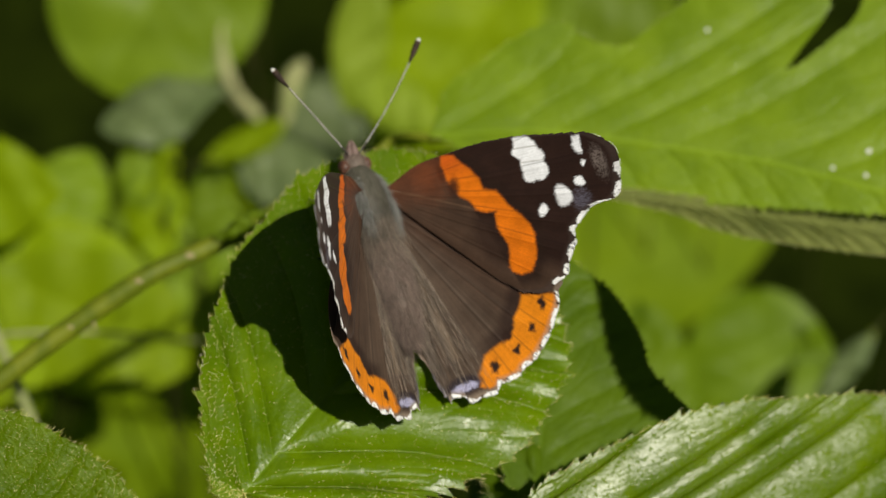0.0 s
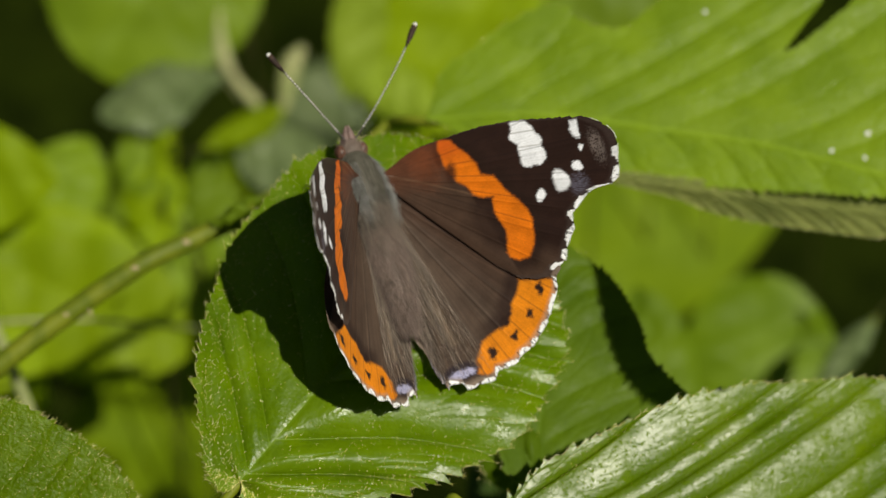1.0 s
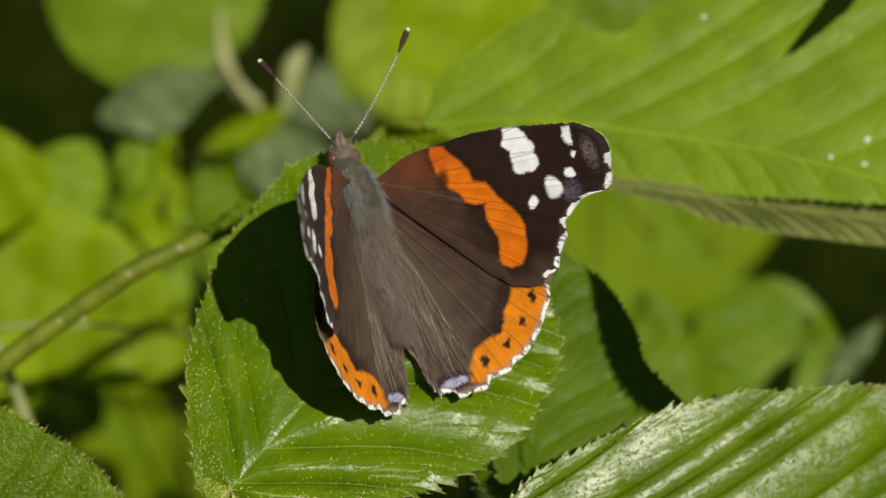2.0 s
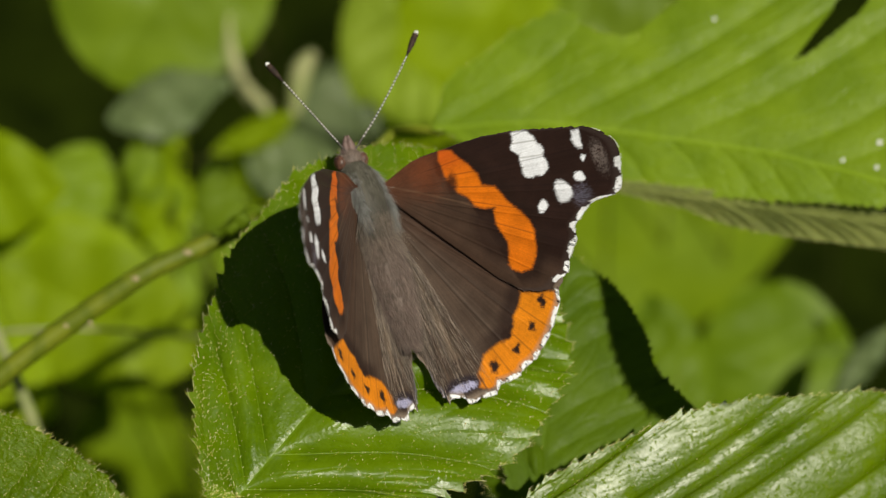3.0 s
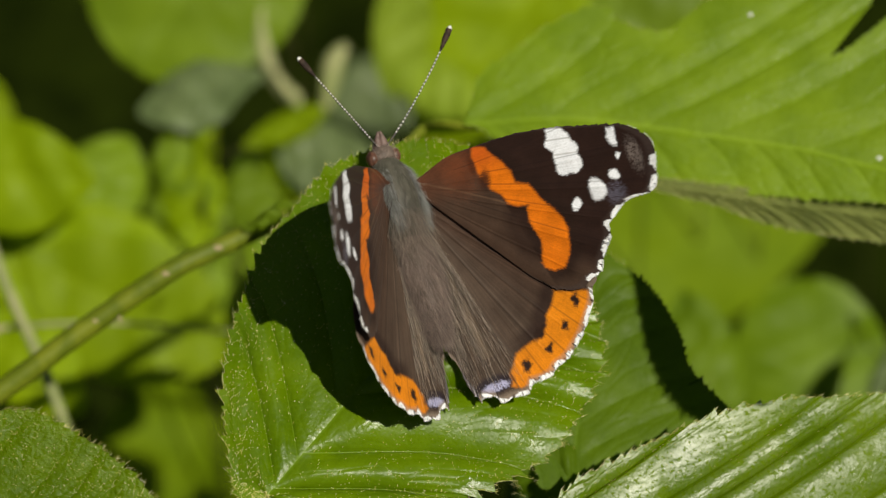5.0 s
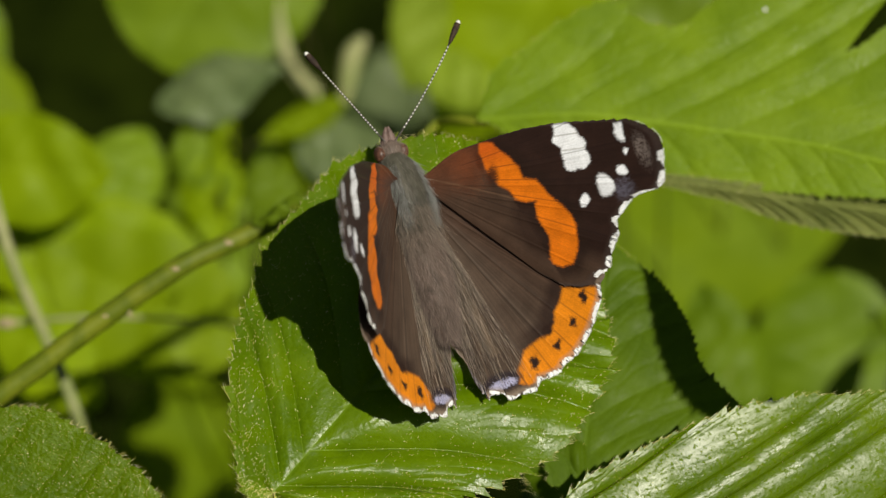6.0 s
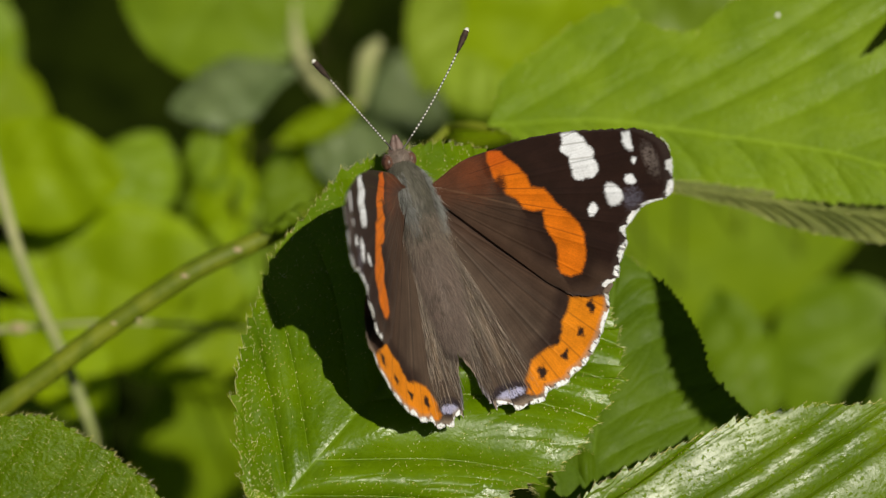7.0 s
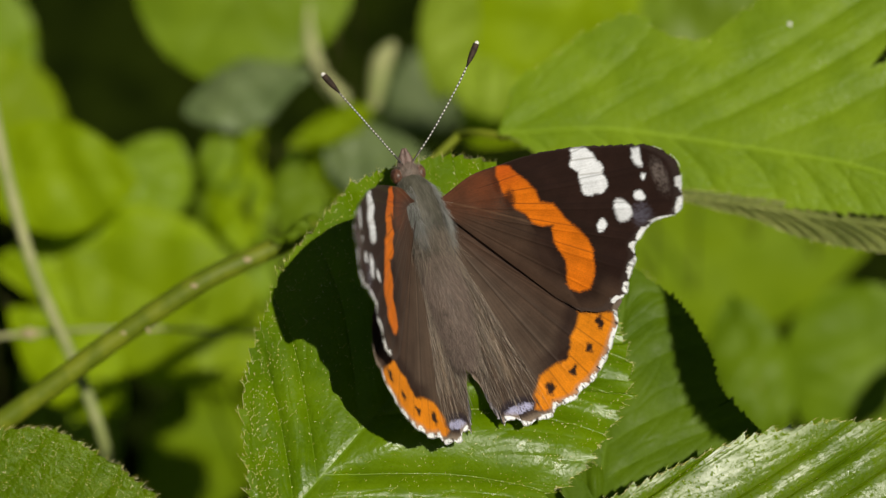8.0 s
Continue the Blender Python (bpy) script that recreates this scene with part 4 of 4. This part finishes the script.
quilted_leaf((-0.0727, -0.0285, -0.0186), (-0.0318, -0.0290, -0.0205), (-0.148, -0.626, 0.765),
             [(2.1, 5.6), (6.9, 11.0), (12.5, 14.1), (18.2, 15.6), (22.1, 15.8), (24.5, 15.1), (27.4, 13.6), (30.2, 12.2), (32.7, 10.4), (34.8, 9.0), (36.3, 7.2), (38.8, 3.9)],
             [(2.1, -4.6), (8.2, -10.1), (19.9, -12.8), (31.2, -9.2), (38.0, -4.4)],
             DEEP, "fresh green bristly bramble leaf", lag=0.8, ribs=(9, 9), teeth=(44, 36), amp=(0.4, 0.4), pleat=(0.5, 0.5), quilt=0.12, seed=9, edge_hairs=900, top_hairs=5200, hair=(0.26, 0.042), size=(360, 56))
# added beyond the camera's view, only to shade the toothed leaf below
leaf((0.0487, -0.0229, 0.0530), (0.0594, -0.0431, 0.0430), (0.345, -0.468, 0.815), 0.0064, MID, label="unseen green bramble leaf added to cast shade on another", teeth=16, amp=0.0009, laterals=7, seed=44, sides=(0.55, 1.0), peak=2.0, round_=0.7, curl=0.0, bend=0.0, fold=(0, 0), wave=0.0002, detail=0.6, joint=(0.1062, -0.0195, 0.0367))
# separate strip, added to stand in for the torn leaf's curled-under margin
curled_edge_strip = quilted_leaf((0.0184, 0.0328, -0.0192), (0.0643, 0.0264, -0.0214), (-0.050, -0.620, 0.780),
                           [(5.9, 0.8), (17.0, 1.1), (31.7, 2.0), (40.6, 2.0)],
                           [(3.1, -0.6), (5.7, -0.7), (9.9, -1.2), (14.7, -1.7), (19.5, -2.8), (25.3, -3.4), (33.1, -3.4), (38.2, -3.4), (42.0, -3.2), (44.8, -2.2)],
                           DULL, "dull olive, closely ribbed strip added as the torn leaf's curled-under edge", foot=(-0.0106, 0.0408, -0.0243), lag=2.2, ribs=(16, 20), teeth=(30, 44), amp=(0.3, 0.3), pleat=(0.5, 0.75), quilt=0.10, seed=61, edge_hairs=300, top_hairs=1500, hair=(0.25, 0.03), size=(360, 48))
torn_leaf = quilted_leaf((-0.0006, 0.0430, -0.0192), (0.0682, 0.0252, -0.0169), (-0.048, -0.514, 0.856),
                         [(0.8, 2.4), (0.8, 6.9), (4.5, 10.7), (7.7, 14.4), (11.8, 17.6), (13.9, 18.7), (15.9, 18.5), (18.1, 17.1), (21.5, 16.5), (25.6, 16.9), (27.2, 17.9), (27.0, 19.4), (29.9, 23.1), (34.0, 27.0), (40.3, 30.4), (46.8, 32.1), (52.1, 32.5), (58.4, 30.6), (63.9, 23.3), (69.0, 13.8)],
                         [(2.9, -0.5), (8.1, -2.9), (15.3, -4.2), (22.2, -4.3), (26.3, -4.1), (30.5, -3.9), (35.2, -3.5), (39.9, -3.2), (45.5, -2.7), (53.2, -1.9), (61.0, -1.1), (66.1, -0.5)],
                         BRIGHT, "large bright green bramble leaf with a torn gap in its edge", mid=[(0, 0), (12.7, 2.9), (23.4, 3.5), (33.4, 3.7), (44.4, 3.8), (52.3, 3.1), (60.5, 2.2), (71.1, 0)], cuts=([(46.0, 16.6), (47.1, 18.9), (49.1, 22.6), (50.6, 26.6), (49.0, 37.4), (54.9, 38.2), (54.6, 27.2), (53.5, 24.4), (50.4, 20.8), (47.6, 17.6)],),
                         foot=(-0.0106, 0.0408, -0.0243), lag=1.15, ribs=(9, 11), teeth=(46, 50), amp=(0.55, 0.40), pleat=(0.5, 0.35), quilt=0.10, crease=0.62, dip=(1, 0), seed=12, edge_hairs=500, bow=0.05,
                         specks=((0, 0.871, 0.095, 0.0003), (0, 0.871, 0.349, 0.00038), (0, 0.90, 0.12, 0.0003), (0, 0.93, 0.2, 0.0004), (0, 0.595, 0.587, 0.0003)))
quilted_leaf((0.0122, -0.0135, -0.0299), (0.0162, 0.0171, -0.0159), (0.050, -0.420, 0.905),
             [(3.1, 3.8), (10.0, 6.0), (20.9, 6.5), (28.8, 3.8)],
             [(-1.8, -2.6, 0.0), (-0.2, -9.0, 0.0), (5.7, -16.1, 0.0), (10.9, -19.5, 0.3), (14.9, -18.0, 0.4), (17.1, -15.3, 0.5), (19.8, -12.6, 0.4), (23.4, -11.2, 0.5), (26.1, -9.5, 0.4), (28.2, -7.9, 0.3), (30.8, -4.8, 0.0), (32.1, -2.5, 0.0)],
             MID_SHADED, "green leaf with a finely toothed margin, half in shade", lag=0.6, ribs=(5, 7), teeth=(24, 70), amp=(0.4, 0.45), pleat=(0.3, 0.3), quilt=0.08, seed=14, edge_hairs=300, size=(300, 48))
leaf((-0.0362, 0.1656, -0.0642), (-0.0594, 0.1354, -0.0909), (0.000, -0.707, 0.707), 0.0194, OLIVE, label="broad olive green leaf in the undergrowth", seed=15, round_=0.5, group="undergrowth leaves", detail=0.6, **SOFT)
leaf((-0.0357, 0.1276, -0.0846), (-0.0583, 0.1234, -0.0888), (0.000, -0.316, 0.949), 0.0064, GREY, label="leaf with the sky's reflection put into its grey-green colour", seed=16, group="undergrowth leaves", detail=0.6, **SOFT)
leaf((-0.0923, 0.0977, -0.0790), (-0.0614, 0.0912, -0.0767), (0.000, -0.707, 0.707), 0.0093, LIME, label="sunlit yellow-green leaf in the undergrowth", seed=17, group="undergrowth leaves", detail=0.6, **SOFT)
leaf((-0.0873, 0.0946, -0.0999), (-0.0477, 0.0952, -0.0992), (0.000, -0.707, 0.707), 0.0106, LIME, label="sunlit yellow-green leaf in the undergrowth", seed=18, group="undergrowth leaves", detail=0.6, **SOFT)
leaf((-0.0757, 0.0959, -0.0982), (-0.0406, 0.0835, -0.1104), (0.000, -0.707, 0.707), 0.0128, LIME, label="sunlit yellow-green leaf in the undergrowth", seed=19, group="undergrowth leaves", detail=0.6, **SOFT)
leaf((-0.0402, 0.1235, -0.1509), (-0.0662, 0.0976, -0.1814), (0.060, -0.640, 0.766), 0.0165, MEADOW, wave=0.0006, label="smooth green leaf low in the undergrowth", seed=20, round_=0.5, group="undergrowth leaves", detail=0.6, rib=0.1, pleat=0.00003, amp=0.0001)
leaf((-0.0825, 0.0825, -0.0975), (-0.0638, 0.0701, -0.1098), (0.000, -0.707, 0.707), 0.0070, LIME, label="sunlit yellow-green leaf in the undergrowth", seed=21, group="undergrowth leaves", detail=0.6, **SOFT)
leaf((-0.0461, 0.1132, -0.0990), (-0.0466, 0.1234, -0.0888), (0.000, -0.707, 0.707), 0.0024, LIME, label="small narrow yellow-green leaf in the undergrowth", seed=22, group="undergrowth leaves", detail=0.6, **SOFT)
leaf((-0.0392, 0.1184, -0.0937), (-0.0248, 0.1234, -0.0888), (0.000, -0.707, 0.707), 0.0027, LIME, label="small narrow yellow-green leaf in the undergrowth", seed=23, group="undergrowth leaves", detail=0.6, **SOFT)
leaf((-0.0441, 0.1097, -0.1025), (-0.0541, 0.1195, -0.0926), (0.000, -0.707, 0.707), 0.0048, OLIVE, label="small toothed olive green leaf", seed=24, group="undergrowth leaves", detail=0.6, **SOFT)
leaf((-0.0307, 0.1163, -0.1047), (-0.0337, 0.1248, -0.0962), (0.000, -0.707, 0.707), 0.0035, LIME, joint=(-0.0187, 0.1111, -0.1152), label="small narrow yellow-green leaf in the undergrowth", seed=25, group="undergrowth leaves", detail=0.6, **SOFT)
leaf((-0.0144, 0.1171, -0.0986), (-0.0334, 0.1213, -0.0943), (0.000, -0.316, 0.949), 0.0068, GREY, joint=(-0.0004, 0.1210, -0.1194), label="leaf with the sky's reflection put into its grey-green colour", seed=26, group="undergrowth leaves", detail=0.6, **SOFT)
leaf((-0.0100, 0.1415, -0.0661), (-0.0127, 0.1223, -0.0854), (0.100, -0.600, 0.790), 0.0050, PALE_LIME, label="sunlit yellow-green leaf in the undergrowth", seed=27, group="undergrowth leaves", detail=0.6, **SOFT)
leaf((0.0206, 0.1562, -0.0737), (-0.0080, 0.1285, -0.1018), (0.000, -0.707, 0.707), 0.0140, LIME, label="broad olive green leaf in the undergrowth", seed=28, group="undergrowth leaves", detail=0.6, **SOFT)
leaf((0.0510, 0.1618, -0.0715), (0.0099, 0.1439, -0.0912), (0.000, -0.707, 0.707), 0.0144, OLIVE, label="broad olive green leaf in the undergrowth", seed=29, group="undergrowth leaves", detail=0.6, **SOFT)
leaf((0.0791, 0.1764, -0.1578), (0.0136, 0.1581, -0.1767), (0.000, -0.707, 0.707), 0.0180, MEADOW, fold=(1, 1), label="large sunlit yellow-green leaf", seed=30, wave=0.0003, group="undergrowth leaves", detail=0.6, **SOFT)
leaf((0.0618, 0.0814, -0.1329), (0.0605, 0.1038, -0.1104), (0.000, -0.707, 0.707), 0.0134, MID, fold=(2, 2), label="rounded smooth olive green leaf", seed=31, round_=0.5, teeth=24, group="undergrowth leaves", detail=0.6, **SOFT)
leaf((0.0452, 0.0734, -0.1198), (0.0369, 0.0918, -0.1013), (0.000, -0.707, 0.707), 0.0064, MID, label="pointed olive green leaf", seed=32, group="undergrowth leaves", detail=0.6, **SOFT)
leaf((0.0767, 0.0811, -0.0976), (0.0673, 0.0723, -0.1065), (0.000, -0.707, 0.707), 0.0024, GREY, label="grey curled leaf edge", seed=33, group="undergrowth leaves", detail=0.6, **SOFT)
leaf((0.0168, -0.0123, -0.0303), (0.0050, -0.0079, -0.0260), (0.000, -0.707, 0.707), 0.0040, MID_SHADED, label="dark hairy curled leaf", seed=34, edge_hairs=300, group="undergrowth leaves", detail=0.6, **SOFT)
leaf((-0.0203, 0.0309, -0.0214), (-0.0294, 0.0275, -0.0220), (0.000, -0.316, 0.949), 0.0015, OLIVE, joint=(-0.0178, 0.0353, -0.0248), label="small curled leaf on the stem", seed=35, group="undergrowth leaves", detail=0.6, **SOFT)
leaf((-0.0118, 0.1905, -0.1101), (0.0018, 0.1648, -0.1357), (-0.084, -0.735, 0.672), 0.0108, LIME, label="yellow-green leaf deep in the undergrowth", seed=110, group="undergrowth leaves", detail=0.6, **SOFT)
leaf((0.0041, 0.1889, -0.1117), (0.0245, 0.1648, -0.1357), (0.174, -0.648, 0.741), 0.0148, OLIVE, label="olive leaf deep in the undergrowth", seed=110, group="undergrowth leaves", detail=0.6, **SOFT)
leaf((0.0239, 0.1791, -0.1038), (0.0571, 0.1650, -0.1179), (0.248, -0.502, 0.829), 0.0144, OLIVE, label="olive leaf deep in the undergrowth", seed=50, group="undergrowth leaves", detail=0.6, **SOFT)
leaf((-0.0561, 0.1131, -0.1091), (-0.0319, 0.1031, -0.1190), (0.000, -0.707, 0.707), 0.0115, OLIVE, label="olive leaf deep in the undergrowth", seed=80, group="undergrowth leaves", detail=0.6, **SOFT)
leaf((-0.0910, 0.1342, -0.1310), (-0.0630, 0.1235, -0.1417), (0.173, -0.573, 0.801), 0.0140, LIME, label="yellow-green leaf deep in the undergrowth", seed=60, group="undergrowth leaves", detail=0.6, **SOFT)
leaf((-0.0887, 0.1090, -0.1385), (-0.0761, 0.0911, -0.1564), (-0.164, -0.547, 0.821), 0.0084, OLIVE, label="olive leaf deep in the undergrowth", seed=50, group="undergrowth leaves", detail=0.6, **SOFT)
leaf((-0.0536, 0.1525, -0.1304), (-0.0668, 0.1431, -0.1398), (0.147, -0.653, 0.743), 0.0077, OLIVE, label="olive leaf deep in the undergrowth", seed=100, group="undergrowth leaves", detail=0.6, **SOFT)
leaf((0.0064, 0.0294, -0.0837), (0.0189, 0.0377, -0.0754), (0.230, -0.491, 0.840), 0.0059, SHADE_TINTED, label="leaf deep in the undergrowth, shade put into its dark colour", seed=110, group="undergrowth leaves", detail=0.6, **SOFT)
leaf((-0.1126, 0.1586, -0.1066), (-0.0867, 0.1410, -0.1241), (0.237, -0.587, 0.774), 0.0119, LIME, label="yellow-green leaf deep in the undergrowth", seed=40, group="undergrowth leaves", detail=0.6, **SOFT)
leaf((-0.1162, 0.1809, -0.1026), (-0.0973, 0.1590, -0.1243), (0.000, -0.707, 0.707), 0.0111, OLIVE, label="olive leaf deep in the undergrowth", seed=60, group="undergrowth leaves", detail=0.6, **SOFT)
leaf((-0.0690, 0.1068, -0.1053), (-0.0591, 0.1195, -0.0926), (0.196, -0.693, 0.693), 0.0075, OLIVE, label="small toothed olive green leaf", seed=91, group="undergrowth leaves", detail=0.6, **SOFT)
leaf((-0.0471, 0.1054, -0.1067), (-0.0496, 0.1184, -0.0937), (0.000, -0.832, 0.555), 0.0055, LIME, label="small toothed yellow-green leaf in the undergrowth", seed=92, group="undergrowth leaves", detail=0.6, **SOFT)
leaf((-0.0397, 0.1098, -0.1111), (-0.0387, 0.1213, -0.0997), (-0.196, -0.693, 0.693), 0.0055, OLIVE, label="small toothed olive green leaf", seed=93, group="undergrowth leaves", detail=0.6, **SOFT)
leaf((-0.0089, 0.2464, -0.1875), (-0.0332, 0.2374, -0.1967), (0.000, -0.707, 0.707), 0.0100, GREY, label="leaf with the sky's reflection put into its grey-green colour", seed=102, group="undergrowth leaves", detail=0.6, **SOFT)
leaf((0.0403, 0.1630, -0.0867), (0.0255, 0.1533, -0.0965), (0.000, -0.707, 0.707), 0.0063, MID, label="green leaf deep in the undergrowth", seed=103, group="undergrowth leaves", detail=0.6, **SOFT)
leaf((-0.0469, 0.1550, -0.1378), (-0.0233, 0.1621, -0.1305), (0.000, -0.707, 0.707), 0.0062, MID_SHADED, label="dull green leaf deep in the undergrowth", seed=104, group="undergrowth leaves", detail=0.6, **SOFT)
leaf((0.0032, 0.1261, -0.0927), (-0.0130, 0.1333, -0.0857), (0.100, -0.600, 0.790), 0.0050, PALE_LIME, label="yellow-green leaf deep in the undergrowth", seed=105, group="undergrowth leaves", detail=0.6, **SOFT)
leaf((0.0282, 0.1562, -0.0736), (-0.0015, 0.1363, -0.1024), (0.000, -0.707, 0.707), 0.0118, OLIVE, label="olive leaf deep in the undergrowth", seed=96, group="undergrowth leaves", detail=0.6, **SOFT)
stem("bramble_shoot", [(-0.0663, 0.0078, -0.0403), (-0.0577, 0.0130, -0.0365), (-0.0490, 0.0184, -0.0325), (-0.0386, 0.0242, -0.0282), (-0.0317, 0.0280, -0.0271), (-0.0257, 0.0308, -0.0257), (-0.0183, 0.0354, -0.0240), (-0.0109, 0.0412, -0.0238)], [0.00150, 0.00142, 0.00128, 0.00105], STEM, "green bramble shoot with small brown scars", nodes=((0.42, 0.0005), (0.55, 0.0006), (0.3, 0.0004)), thorns=6)
stem("upright_shoot", [(-0.0773, 0.0767, -0.0364), (-0.0736, 0.0649, -0.0482), (-0.069, 0.0543, -0.0589), (-0.0626, 0.045, -0.071), (-0.0589, 0.0386, -0.0816), (-0.0604, 0.0436, -0.1155)], [0.00092, 0.00084, 0.00084], PALE, "pale upright shoot in the undergrowth")
stem("twig", [(-0.0801, 0.0506, -0.0696), (-0.0682, 0.0515, -0.0687), (-0.0539, 0.0528, -0.0689), (-0.0368, 0.07, -0.0891)], [0.00048, 0.00042, 0.00024], PALE, "thin pale twig with a bud scar", nodes=((0.27, 0.0012),))
stem("flower_stalk", [(-0.0372, 0.1453, -0.0845), (-0.0367, 0.1403, -0.0895), (-0.0341, 0.1359, -0.0939), (-0.0301, 0.1331, -0.0968)], [0.00143, 0.00133, 0.00164], PALE, "pale curved flower stalk")
stem("flower_bud", [(-0.0214, 0.1406, -0.0892), (-0.0239, 0.1385, -0.0913), (-0.0249, 0.1352, -0.0946), (-0.0255, 0.1323, -0.0975)], [0.00123, 0.00204, 0.00164, 0.00082], PALE, "pale closed flower bud on stalk", category="bud")
butterfly, wings = build_butterfly()


def motions():
    """What sways or stirs in the clip."""
    sway = (
        (0, (0.00005, -0.00005, -0.00005)),
        (0.5, (-0.00007, 0.00045, 0.00045)),
        (1, (-0.00012, 0.00013, 0.00013)),
        (2.5, (0.00007, 0.00002, 0.00002)),
        (3, (-0.00001, 0.00003, 0.00003)),
        (3.5, (0.00009, -0.00010, -0.00010)),
        (4, (0.00002, 0.00000, 0.00000)),
        (4.5, (-0.00015, 0.00009, 0.00009)),
        (6, (0.00000, -0.00010, -0.00010)),
        (6.5, (0.00000, 0.00004, 0.00004)),
        (7, (0.00001, -0.00001, -0.00001)),
        (7.5, (0.00001, -0.00008, -0.00008)),
        (8, (-0.00010, 0.00024, 0.00024)),
    )
    for blade in (torn_leaf, curled_edge_strip):
        rest = blade.matrix_basis.copy()
        walk(blade, [(t, Matrix.Translation(v) @ rest) for t, v in sway])
    rest = glossy_leaf.matrix_basis.copy()
    walk(glossy_leaf, [(t, Matrix.Translation(v) @ rest) for t, v in (
        (0, (0.00031, -0.00016, -0.00016)),
        (0.5, (0.00030, -0.00005, -0.00005)),
        (1, (0.00008, -0.00000, -0.00000)),
        (2.5, (0.00006, -0.00002, -0.00002)),
        (3, (-0.00005, -0.00005, -0.00005)),
        (3.5, (0.00002, 0.00004, 0.00004)),
        (4, (-0.00004, -0.00003, -0.00003)),
        (4.5, (-0.00009, -0.00000, -0.00000)),
        (6, (0.00002, 0.00002, 0.00002)),
        (6.5, (-0.00009, 0.00006, 0.00006)),
        (7, (-0.00000, -0.00000, -0.00000)),
        (7.5, (-0.00003, 0.00002, 0.00002)),
        (8, (0.00003, 0.00001, 0.00001)),
    )])
    # the raised forewing tilts by a degree or so
    walk(wings["fore", -1], [(t, FORE_LEFT @ pose(0, 0, 0, 0, a, 0)) for t, a in (
        (0, 0.8), (1, 0.8), (2.5, 0.8), (3, -0.5), (3.5, 0), (4, -0.5), (4.5, -0.8), (6, 0.2), (7, 0.6), (8, 1.1))])


motions()
